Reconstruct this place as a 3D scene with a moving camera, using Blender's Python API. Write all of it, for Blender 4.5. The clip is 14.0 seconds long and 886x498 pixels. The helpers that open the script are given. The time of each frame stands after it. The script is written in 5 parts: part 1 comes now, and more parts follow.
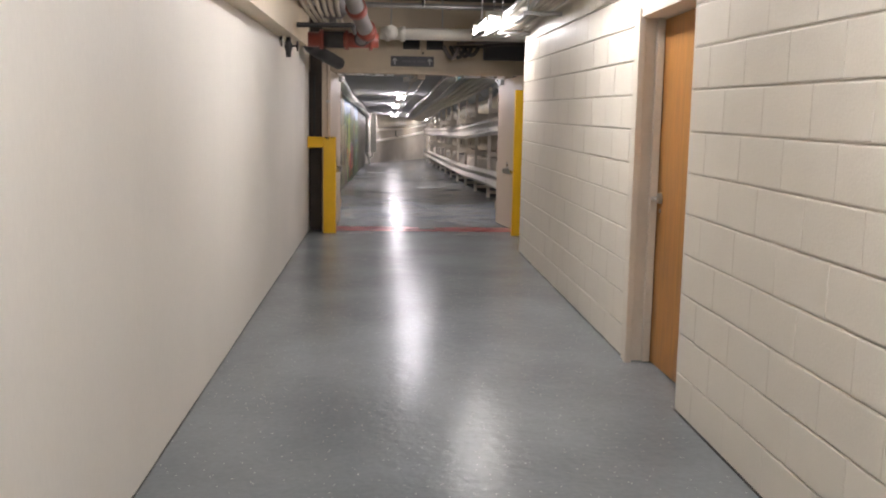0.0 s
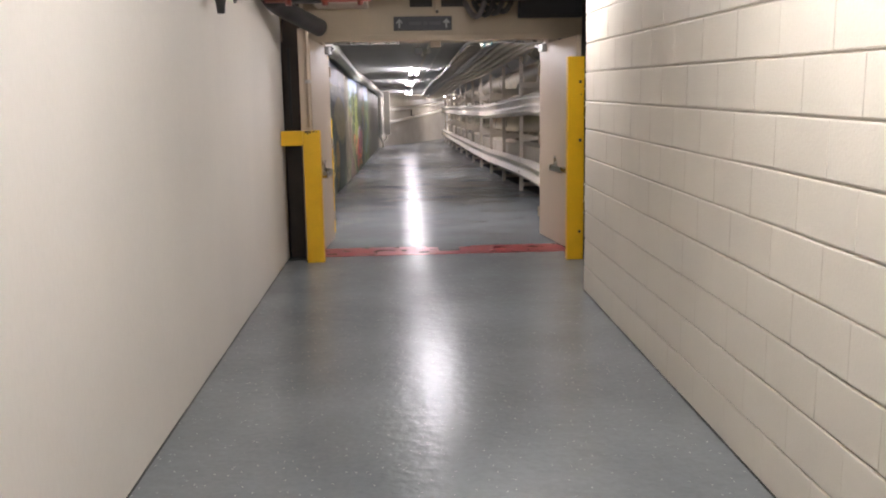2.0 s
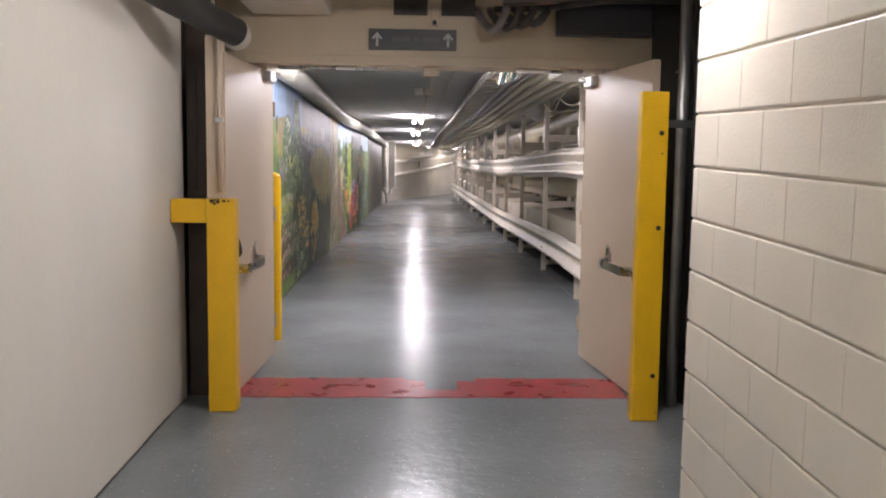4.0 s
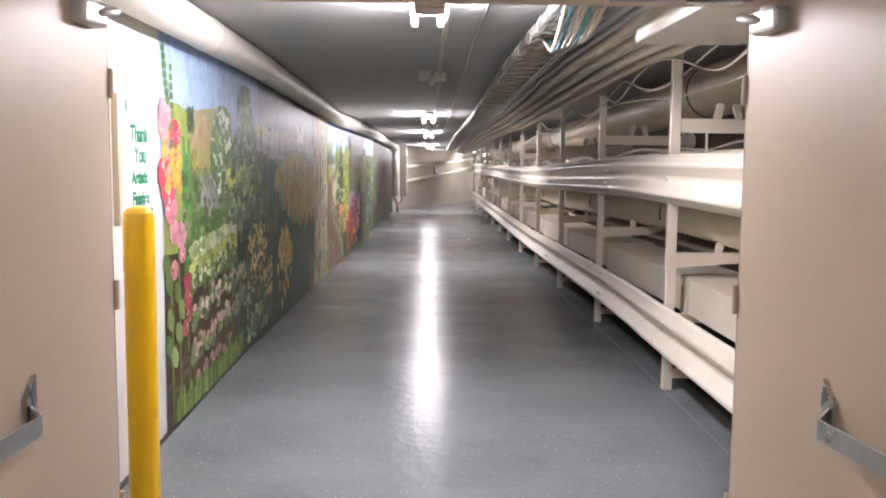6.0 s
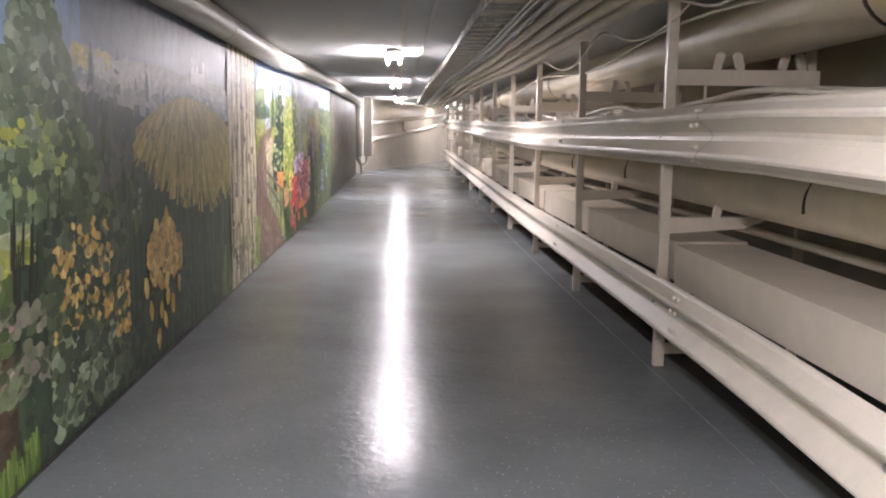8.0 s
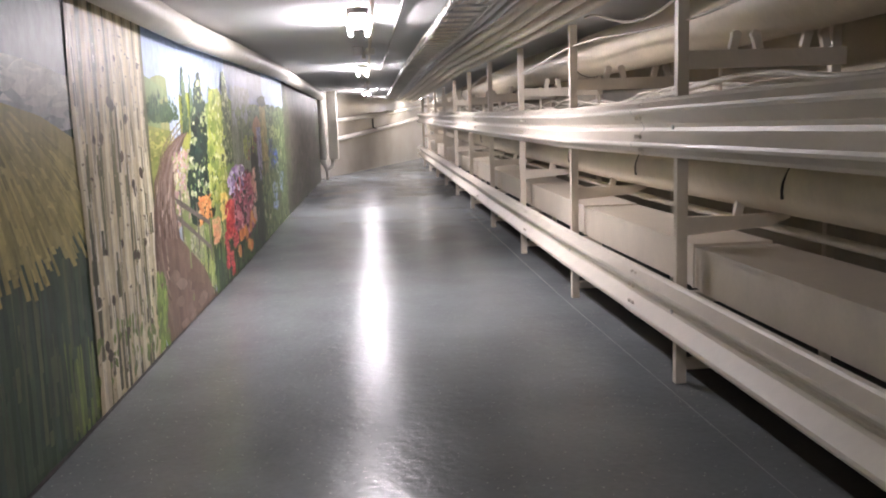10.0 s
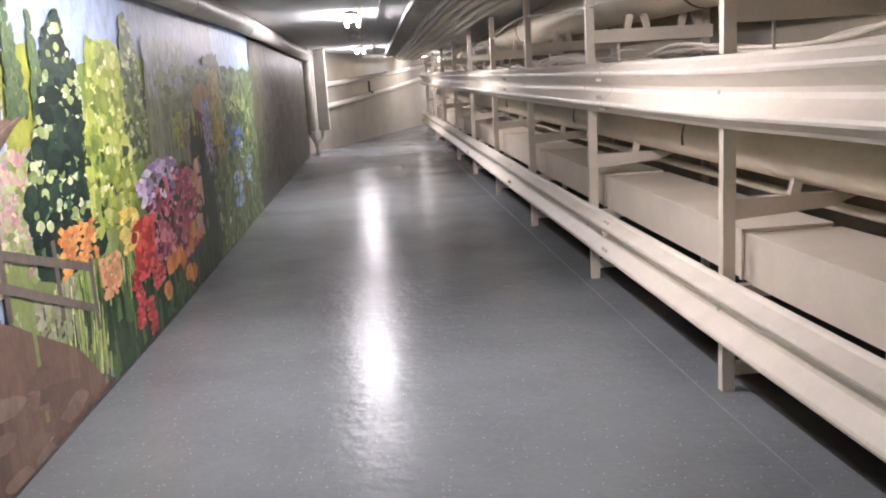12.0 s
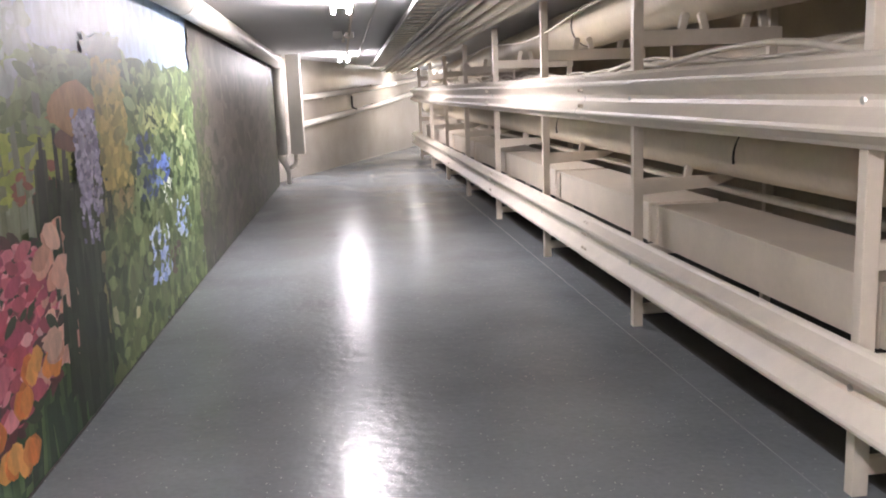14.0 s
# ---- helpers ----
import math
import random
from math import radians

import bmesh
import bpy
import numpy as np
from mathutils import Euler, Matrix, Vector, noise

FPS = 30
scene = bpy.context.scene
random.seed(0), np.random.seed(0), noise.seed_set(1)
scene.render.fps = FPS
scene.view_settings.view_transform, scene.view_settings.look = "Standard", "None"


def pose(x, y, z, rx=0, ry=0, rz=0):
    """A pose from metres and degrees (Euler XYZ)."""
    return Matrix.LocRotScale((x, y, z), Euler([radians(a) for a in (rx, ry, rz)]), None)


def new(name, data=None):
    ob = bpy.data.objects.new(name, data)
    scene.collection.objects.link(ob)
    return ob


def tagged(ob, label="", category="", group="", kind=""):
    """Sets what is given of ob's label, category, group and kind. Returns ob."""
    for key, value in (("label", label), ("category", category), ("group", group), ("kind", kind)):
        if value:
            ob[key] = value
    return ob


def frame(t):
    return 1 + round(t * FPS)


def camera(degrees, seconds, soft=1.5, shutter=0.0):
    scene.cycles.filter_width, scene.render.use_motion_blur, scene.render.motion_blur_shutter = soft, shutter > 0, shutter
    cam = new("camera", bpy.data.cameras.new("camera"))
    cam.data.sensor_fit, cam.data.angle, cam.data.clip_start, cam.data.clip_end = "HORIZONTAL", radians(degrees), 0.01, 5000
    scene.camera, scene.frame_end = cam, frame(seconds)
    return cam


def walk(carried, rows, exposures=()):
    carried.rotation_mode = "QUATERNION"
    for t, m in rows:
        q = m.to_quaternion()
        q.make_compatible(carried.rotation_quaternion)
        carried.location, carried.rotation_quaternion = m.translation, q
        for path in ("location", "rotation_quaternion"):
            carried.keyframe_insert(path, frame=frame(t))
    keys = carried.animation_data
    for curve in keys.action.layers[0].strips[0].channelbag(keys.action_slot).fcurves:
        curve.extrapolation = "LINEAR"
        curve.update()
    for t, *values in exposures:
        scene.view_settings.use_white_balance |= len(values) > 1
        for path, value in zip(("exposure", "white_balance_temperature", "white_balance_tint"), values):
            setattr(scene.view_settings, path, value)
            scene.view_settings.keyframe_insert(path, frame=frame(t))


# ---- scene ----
cam = camera(53.1, 14.0, soft=2.0)
METRES, EYE, TILT, LEAN, TURN = 22.2, 1.28, 0.0, 0.0, -4.2
ROWS = [
    (0.0, 0.0, 0.0, 0.0, 0.14, -7.67, -1.01),
    (0.5, -0.0015, 0.0305, -0.0002, 0.37, -7.91, -0.92),
    (1.0, -0.0021, 0.0654, 0.0015, 1.01, -8.03, -0.48),
    (1.5, -0.003, 0.1021, 0.0026, 1.07, -9.21, 1.13),
    (2.0, -0.0029, 0.1358, 0.0041, 1.29, -9.22, 0.95),
    (2.5, -0.0029, 0.1702, 0.0045, 1.46, -7.6, -0.82),
    (3.0, -0.002, 0.2045, 0.0049, 1.59, -5.97, -1.1),
    (5.5, -0.0039, 0.3799, 0.0082, 3.32, -5.92, -0.26),
    (6.0, -0.0057, 0.4159, 0.0089, 3.28, -5.8, -0.54),
    (6.5, -0.0067, 0.4511, 0.0087, 3.23, -6.14, -0.68),
    (7.0, -0.0078, 0.4857, 0.0072, 3.0, -7.6, -0.55),
    (7.5, -0.009, 0.5218, 0.0069, 2.25, -8.12, -0.4),
    (8.0, -0.0139, 0.5575, 0.0069, 1.36, -8.54, -0.55),
    (8.5, -0.0186, 0.5948, 0.0063, 0.51, -8.47, -0.85),
    (11.0, -0.0305, 0.7699, 0.0055, -1.06, -10.44, 3.2),
    (11.5, -0.0325, 0.8056, 0.0053, -0.88, -13.34, 2.89),
    (12.0, -0.0335, 0.844, 0.0049, -0.84, -11.48, 3.38),
    (12.5, -0.0378, 0.8816, 0.0043, -1.55, -10.99, 4.19),
    (13.0, -0.0425, 0.9186, 0.003, -1.87, -9.98, 3.66),
    (13.5, -0.0482, 0.9576, 0.002, -2.24, -10.29, 3.58),
    (14.0, -0.0518, 0.9972, 0.0008, -2.44, -10.32, 2.17),
]
walk(cam, [(t, pose(0, 0, EYE, TILT, LEAN, TURN) @ pose(METRES * x, METRES * y, METRES * z, 90 + pitch, roll, yaw)) for t, x, y, z, yaw, pitch, roll in ROWS],
     exposures=((0.0, -0.25), (2.0, -0.12), (3.0, -0.1), (5.5, 0.19), (6.5, 0.2), (7.5, 0.16), (8.0, 0.46), (8.5, 0.52), (9.7, 0.36), (11.0, 0.17), (12.0, 0.07), (13.0, 0.25), (14.0, 0.52)))


# ---- light ----
world = bpy.data.worlds.new("world")
scene.world = world
world.use_nodes = True
world.node_tree.nodes["Background"].inputs[0].default_value = (0.75, 0.8, 0.9, 1)
world.node_tree.nodes["Background"].inputs[1].default_value = 0.02
TUBE = 220.0          # glow of the fluorescent tubes
scene.view_settings.exposure = 0.0


# ---- materials ----
def mat(name, col, rough=0.5, metal=0.0, var=0.08, scale=3.0, bump=0.0, bscale=60.0, spots=None, coat=0.0, spec=0.5, stretch=(1, 1, 1), wave=0.0):
    """Painted or raw surface: base colour with broad stains, fine grain and relief."""
    m = bpy.data.materials.new(name)
    m.use_nodes = True
    nt = m.node_tree
    n, l = nt.nodes, nt.links
    b = n["Principled BSDF"]
    geo = n.new("ShaderNodeNewGeometry")
    mp = n.new("ShaderNodeMapping")
    mp.inputs["Scale"].default_value = stretch
    l.new(geo.outputs["Position"], mp.inputs["Vector"])
    big = n.new("ShaderNodeTexNoise")
    big.inputs["Scale"].default_value = scale
    big.inputs["Detail"].default_value = 5
    l.new(mp.outputs[0], big.inputs["Vector"])
    fine = n.new("ShaderNodeTexNoise")
    fine.inputs["Scale"].default_value = bscale
    fine.inputs["Detail"].default_value = 3
    l.new(mp.outputs[0], fine.inputs["Vector"])
    add = n.new("ShaderNodeMath")
    add.operation = "MULTIPLY_ADD"
    l.new(fine.outputs[0], add.inputs[0])
    add.inputs[1].default_value = 0.35
    l.new(big.outputs[0], add.inputs[2])
    ramp = n.new("ShaderNodeValToRGB")
    ramp.color_ramp.elements[0].position = 0.4
    ramp.color_ramp.elements[1].position = 0.95
    ramp.color_ramp.elements[0].color = (*[max(0, c * (1 - var * 1.6)) for c in col], 1)
    ramp.color_ramp.elements[1].color = (*[min(1, c * (1 + var)) for c in col], 1)
    l.new(add.outputs[0], ramp.inputs[0])
    out = ramp.outputs[0]
    if spots:
        vor = n.new("ShaderNodeTexVoronoi")
        vor.inputs["Scale"].default_value = spots[1]
        l.new(mp.outputs[0], vor.inputs["Vector"])
        pick = n.new("ShaderNodeValToRGB")
        pick.color_ramp.interpolation = "CONSTANT"
        pick.color_ramp.elements[0].color = (1, 1, 1, 1)
        pick.color_ramp.elements[1].position = spots[2]
        pick.color_ramp.elements[1].color = (0, 0, 0, 1)
        l.new(vor.outputs["Distance"], pick.inputs[0])
        mix = n.new("ShaderNodeMix")
        mix.data_type = "RGBA"
        l.new(pick.outputs[0], mix.inputs["Factor"])
        l.new(out, mix.inputs["A"])
        mix.inputs["B"].default_value = (*spots[0], 1)
        out = mix.outputs["Result"]
    l.new(out, b.inputs["Base Color"])
    rr = n.new("ShaderNodeMapRange")
    rr.inputs["To Min"].default_value = max(0.02, rough * 0.8)
    rr.inputs["To Max"].default_value = min(1, rough * 1.25)
    l.new(big.outputs[0], rr.inputs["Value"])
    l.new(rr.outputs[0], b.inputs["Roughness"])
    b.inputs["Metallic"].default_value = metal
    b.inputs["Specular IOR Level"].default_value = spec
    b.inputs["Coat Weight"].default_value = coat
    b.inputs["Coat Roughness"].default_value = 0.15
    if bump:
        bp = n.new("ShaderNodeBump")
        bp.inputs["Strength"].default_value = bump
        bp.inputs["Distance"].default_value = 0.004
        l.new(fine.outputs[0], bp.inputs["Height"])
        if wave:
            wv = n.new("ShaderNodeTexNoise")
            wv.inputs["Scale"].default_value = 13
            wv.inputs["Detail"].default_value = 2
            l.new(mp.outputs[0], wv.inputs["Vector"])
            b2 = n.new("ShaderNodeBump")
            b2.inputs["Strength"].default_value = wave
            b2.inputs["Distance"].default_value = 0.02
            l.new(wv.outputs[0], b2.inputs["Height"])
            l.new(b2.outputs[0], bp.inputs["Normal"])
        l.new(bp.outputs[0], b.inputs["Normal"])
    return m


def glow(name, col, strength):
    m = bpy.data.materials.new(name)
    m.use_nodes = True
    b = m.node_tree.nodes["Principled BSDF"]
    b.inputs["Base Color"].default_value = (0.9, 0.9, 0.9, 1)
    b.inputs["Emission Color"].default_value = (*col, 1)
    b.inputs["Emission Strength"].default_value = strength
    return m


def paint_mat(name, rough=0.5):
    """Mural paint: the colour of each brush stroke is stored on its faces."""
    m = bpy.data.materials.new(name)
    m.use_nodes = True
    nt = m.node_tree
    n, l = nt.nodes, nt.links
    b = n["Principled BSDF"]
    at = n.new("ShaderNodeAttribute")
    at.attribute_name = "paint"
    nz = n.new("ShaderNodeTexNoise")
    nz.inputs["Scale"].default_value = 9
    nz.inputs["Detail"].default_value = 6
    nz.inputs["Roughness"].default_value = 0.7
    geo = n.new("ShaderNodeNewGeometry")
    mp = n.new("ShaderNodeMapping")
    mp.inputs["Scale"].default_value = (1, 1.4, 0.9)
    l.new(geo.outputs["Position"], mp.inputs["Vector"])
    l.new(mp.outputs[0], nz.inputs["Vector"])
    mr = n.new("ShaderNodeMapRange")
    mr.inputs["From Min"].default_value = 0.3
    mr.inputs["From Max"].default_value = 0.7
    mr.inputs["To Min"].default_value = 0.72
    mr.inputs["To Max"].default_value = 1.22
    l.new(nz.outputs[0], mr.inputs["Value"])
    mx = n.new("ShaderNodeMix")
    mx.data_type = "RGBA"
    mx.blend_type = "MULTIPLY"
    mx.inputs["Factor"].default_value = 1
    l.new(at.outputs["Color"], mx.inputs["A"])
    l.new(mr.outputs[0], mx.inputs["B"])
    l.new(mx.outputs["Result"], b.inputs["Base Color"])
    b.inputs["Roughness"].default_value = rough
    b.inputs["Specular IOR Level"].default_value = 0.4
    return m


M_FLOOR = mat("floor_paint", (0.21, 0.228, 0.238), 0.235, var=0.14, scale=1.3, bump=0.12, bscale=38, spots=((0.45, 0.45, 0.43), 26, 0.1), spec=0.25, wave=0.19)
M_WALL = mat("cream_wall_paint", (0.7, 0.655, 0.59), 0.55, var=0.05, scale=1.2, bump=0.25, bscale=70, stretch=(1, 1, 0.35))
M_BLOCK = mat("cream_block_paint", (0.74, 0.68, 0.585), 0.42, var=0.04, scale=2.0, bump=0.35, bscale=90)
# Darker than the blocks: shadow lines of the joints put into the colour.
M_MORTAR = mat("joint_shade_mortar", (0.57, 0.51, 0.43), 0.6, var=0.14, scale=8)
M_TAN = mat("tan_gloss_paint", (0.6, 0.5, 0.36), 0.4, var=0.07, scale=3)
M_DOORPAINT = mat("beige_door_paint", (0.54, 0.44, 0.335), 0.45, var=0.05, scale=2)
M_WOOD = mat("oak_veneer", (0.4, 0.18, 0.045), 0.36, var=0.2, scale=6, bump=0.05, bscale=30, stretch=(6, 6, 0.5))
M_RACK = mat("cream_steel_paint", (0.7, 0.625, 0.525), 0.35, var=0.07, scale=4, bump=0.06, bscale=40)
M_RAIL = mat("cream_rail_paint", (0.75, 0.68, 0.585), 0.42, var=0.06, scale=5, bump=0.08, bscale=30)
M_PIPE = mat("cream_pipe_wrap", (0.66, 0.57, 0.43), 0.42, var=0.1, scale=2.5, bump=0.2, bscale=25)
M_CEIL = mat("grey_ceiling_paint", (0.6, 0.6, 0.6), 0.6, var=0.06, scale=1.0, bump=0.2, bscale=30)
M_DECK = mat("dark_deck", (0.12, 0.115, 0.105), 0.8, var=0.2, scale=2)
M_YELLOW = mat("yellow_safety_paint", (0.78, 0.45, 0.012), 0.35, var=0.08, scale=5, spots=((0.09, 0.06, 0.03), 9, 0.045))
M_YPLAST = mat("yellow_plastic_sleeve", (0.85, 0.5, 0.01), 0.3, var=0.04, scale=4)
M_RED = mat("red_floor_paint", (0.33, 0.035, 0.04), 0.28, var=0.25, scale=6, spots=((0.16, 0.13, 0.13), 14, 0.05))
M_STEEL = mat("brushed_steel", (0.55, 0.54, 0.52), 0.28, 1.0, var=0.1, scale=10)
M_GALV = mat("galvanised_conduit", (0.5, 0.49, 0.47), 0.4, 0.8, var=0.15, scale=6)
M_OLDPIPE = mat("dusty_grey_pipe", (0.24, 0.22, 0.21), 0.5, var=0.2, scale=5)
M_BLACK = mat("black_iron", (0.03, 0.028, 0.026), 0.5, var=0.3, scale=8)
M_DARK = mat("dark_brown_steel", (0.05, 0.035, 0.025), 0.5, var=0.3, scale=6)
M_REDPIPE = mat("red_sprinkler_paint", (0.26, 0.05, 0.03), 0.4, var=0.15, scale=7)
M_WHITE = mat("white_plaster", (0.74, 0.71, 0.65), 0.5, var=0.05, scale=2, bump=0.2)
M_WHITEPIPE = mat("white_pipe_wrap", (0.74, 0.7, 0.62), 0.45, var=0.07, scale=4)
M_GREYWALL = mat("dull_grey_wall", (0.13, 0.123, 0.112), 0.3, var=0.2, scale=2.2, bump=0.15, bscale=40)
M_SIGN = mat("charcoal_sign", (0.06, 0.06, 0.065), 0.4, var=0.08)
M_SIGNW = mat("grey_sign_print", (0.45, 0.45, 0.45), 0.5, var=0.03)
M_SIGNDIM = mat("dim_sign_print", (0.1, 0.1, 0.11), 0.5, var=0.03)
M_CABLE = mat("cream_cable", (0.66, 0.6, 0.5), 0.5, var=0.08, scale=12)
M_BLUE = mat("blue_cable", (0.1, 0.3, 0.38), 0.4, var=0.05)
M_TUBE = glow("fluorescent_tube", (1.0, 0.925, 0.99), TUBE)
M_TUBE_HALL = glow("hall_fluorescent_tube", (1.0, 0.975, 1.0), 176.0)
M_TUBE_DIM = glow("dim_fluorescent_tube", (0.97, 0.92, 1.0), 204.0)
M_TUBE_FAR = glow("weak_fluorescent_tube", (1.0, 0.95, 0.97), 112.0)
M_PAPER = mat("white_poster_board", (0.85, 0.86, 0.84), 0.5, var=0.02)
M_GREENINK = mat("green_marker_ink", (0.02, 0.22, 0.1), 0.5, var=0.1)
M_JOINT = mat("joint_filler", (0.19, 0.195, 0.2), 0.35, var=0.3, scale=5)
# Near-black colour for the shade on the floor below the rack.
M_RACKSHADE = mat("rack_shade_floor", (0.045, 0.043, 0.04), 0.85, var=0.3, scale=4)
M_ENDWALL = mat("glossy_tan_wall_paint", (0.41, 0.375, 0.325), 0.22, var=0.08, scale=2, bump=0.1, bscale=20)
# Dusty cream, darkened further for the shade of the conduits and tray.
M_RACKWALL = mat("shaded_dusty_wall", (0.42, 0.36, 0.27), 0.55, var=0.15, scale=2)
M_FLEX = mat("dark_ribbed_conduit", (0.07, 0.065, 0.06), 0.45, var=0.3, scale=9)
M_SEAL = mat("dark_grimy_seal", (0.05, 0.045, 0.04), 0.7, var=0.4, scale=9)
M_PAINT = paint_mat("mural_paint", 0.45)


# ---- mesh helpers ----
def mesh(bm, name, material, smooth=False):
    me = bpy.data.meshes.new(name)
    bmesh.ops.recalc_face_normals(bm, faces=bm.faces)
    bm.to_mesh(me)
    bm.free()
    if material:
        me.materials.append(material)
    if smooth:
        for p in me.polygons:
            p.use_smooth = True
    return me


def part(name, bm, material, parent=None, label="", smooth=False):
    ob = new(name, mesh(bm, name, material, smooth))
    if parent is not None:
        ob.parent = parent
    if label:
        ob["label"] = label
    return ob


def thing(name, label, category, group="", kind="", at=(0, 0, 0)):
    ob = new(name)
    ob.location = at
    ob.empty_display_size = 0.1
    return tagged(ob, label, category, group, kind)


def box(x0, x1, y0, y1, z0, z1, bevel=0.0, bm=None):
    bm = bm or bmesh.new()
    vs = [bm.verts.new((x, y, z)) for x in (x0, x1) for y in (y0, y1) for z in (z0, z1)]
    fs = []
    for a in ((0, 1, 3, 2), (4, 6, 7, 5), (0, 4, 5, 1), (2, 3, 7, 6), (0, 2, 6, 4), (1, 5, 7, 3)):
        fs.append(bm.faces.new([vs[i] for i in a]))
    if bevel:
        es = list({e for f in fs for e in f.edges})
        bmesh.ops.bevel(bm, geom=es, offset=bevel, segments=2, affect="EDGES", profile=0.6)
    return bm


def prism(foot, z0, z1, bm=None, top=None):
    """An upright block over a foot outline; z0 and z1 may be lists, one height a corner."""
    bm = bm or bmesh.new()
    k = len(foot)
    z0 = z0 if isinstance(z0, (list, tuple)) else [z0] * k
    z1 = z1 if isinstance(z1, (list, tuple)) else [z1] * k
    a = [bm.verts.new((x, y, z)) for (x, y), z in zip(foot, z0)]
    b = [bm.verts.new((x, y, z)) for (x, y), z in zip(foot, z1)]
    bm.faces.new(a[::-1])
    bm.faces.new(b)
    for i in range(k):
        bm.faces.new((a[i], a[(i + 1) % k], b[(i + 1) % k], b[i]))
    return bm


def tube(points, r, seg=12, bm=None, caps=True, bend=0.0):
    """A round pipe along points, with rounded bends of radius bend."""
    bm = bm or bmesh.new()
    pts = [Vector(p) for p in points]
    if bend:
        out = [pts[0]]
        for a, b, c in zip(pts, pts[1:], pts[2:]):
            u, v = (a - b).normalized(), (c - b).normalized()
            k = min(bend, (a - b).length * 0.49, (c - b).length * 0.49)
            for i in range(6):
                s = i / 5
                out.append((1 - s) ** 2 * (b + u * k) + 2 * s * (1 - s) * b + s * s * (b + v * k))
        pts = out + [pts[-1]]
    rings = []
    side = None
    for i, p in enumerate(pts):
        d = (pts[min(i + 1, len(pts) - 1)] - pts[max(i - 1, 0)]).normalized()
        if side is None:
            side = d.orthogonal().normalized()
        side = (side - d * side.dot(d)).normalized()
        up = d.cross(side)
        rr = r[i] if isinstance(r, (list, tuple)) else r
        rings.append([bm.verts.new(p + rr * (math.cos(2 * math.pi * j / seg) * side + math.sin(2 * math.pi * j / seg) * up)) for j in range(seg)])
    for a, b in zip(rings, rings[1:]):
        for j in range(seg):
            bm.faces.new((a[j], a[(j + 1) % seg], b[(j + 1) % seg], b[j]))
    if caps:
        bm.faces.new(rings[0][::-1])
        bm.faces.new(rings[-1])
    return bm


def sweep(profile, y0, y1, lift, steps=1, bm=None):
    """An open or closed sheet: profile of (x, z) run along y, lifted by lift(y)."""
    bm = bm or bmesh.new()
    rows = []
    for i in range(steps + 1):
        y = y0 + (y1 - y0) * i / steps
        rows.append([bm.verts.new((x, y, z + lift(y))) for x, z in profile])
    for a, b in zip(rows, rows[1:]):
        for j in range(len(profile) - 1):
            bm.faces.new((a[j], a[j + 1], b[j + 1], b[j]))
    return bm


# ---- the lie of the floor: up to the doors, then gently down ----
SLOPE = ((-5.0, -0.32), (0.0, -0.22), (10.8, 0.0), (15.8, 0.0), (22.5, -0.145), (27.0, -0.17), (40.0, -0.2), (56.0, -0.2))


def fz(y):
    for (a, za), (b, zb) in zip(SLOPE, SLOPE[1:]):
        if y <= b:
            return za + (zb - za) * (y - a) / (b - a)
    return SLOPE[-1][1]


def cz(y):
    """Underside of the corridor ceiling, which comes down towards the end."""
    return fz(y) + CEIL + drop(y)


def bent(points, y):
    """A value that runs straight from point to point along y."""
    if y <= points[0][0]:
        return points[0][1]
    for (a, va), (c, vc) in zip(points, points[1:]):
        if y <= c:
            return va + (vc - va) * (y - a) / (c - a)
    return points[-1][1]


def drop(y):
    """How far the ceiling and what hangs from it have come down."""
    return bent(((28.5, 0.0), (37.5, -0.19), (46.0, -0.3)), y)


def lx(y):
    """Face of the mural wall, which turns in a little towards its end."""
    return bent(((13.0, -0.83), (16.0, -0.858), (22.5, -0.85), (24.6, -0.795), (28.2, -0.757), (32.0, -0.69), (37.0, -0.59)), y)


def rx(y):
    """How far the pipe rack stands off its mean line."""
    return bent(((14.8, -0.048), (17.4, 0.0), (20.0, 0.025), (22.5, 0.04)), y)


CEIL = 2.30
HALL_L = lambda y: -0.972 + 0.0094 * y     # face of the plastered wall
HALL_R = 1.53                              # face of the block wall
COR_L = -0.85                              # face of the mural wall
POSTS = (12.25, 14.83, 17.44, 20.03, 22.5, 24.87, 27.2, 29.55, 31.9, 34.25, 36.6, 38.95, 41.3)

# ---- structure ----
ys = sorted({a for a, _ in SLOPE} | {-4.5, 8, 18, 20, 24.5, 30, 35, 46, 52})
bm = bmesh.new()
rows = [[bm.verts.new((x, y, fz(y))) for x in (-3.0, 0.5, 7.5)] for y in ys if y > -4.8]
for a, b in zip(rows, rows[1:]):
    for j in range(2):
        bm.faces.new((a[j], a[j + 1], b[j + 1], b[j]))
tagged(part("floor", bm, M_FLOOR), "glossy grey painted concrete floor with pale flecks", "floor", kind="structure")


def wall(name, foot, z1, material, label, z0=-0.6):
    return tagged(part(name, prism(foot, z0, z1), material), label, "wall", kind="structure")


wall("wall_left_hall", [(HALL_L(-4.5), -4.5), (HALL_L(11.15), 11.15), (HALL_L(11.15) - 0.25, 11.15), (HALL_L(-4.5) - 0.25, -4.5)], 2.95, M_WALL, "cream painted plaster wall with faint streaks")
wall("wall_back_hall", [(-1.4, -4.7), (2.2, -4.7), (2.2, -4.5), (-1.4, -4.5)], 2.95, M_WALL, "plain cream wall closing the hall")
# Shade of the recess behind the leaf, put into this wall's dark colour.
wall("wall_recess_left", [(-1.2, 11.0), (-1.0, 11.0), (-1.0, 12.05), (-1.2, 12.05)], 2.95, M_DARK, "recess wall behind the open leaf, coloured dark for its shade")
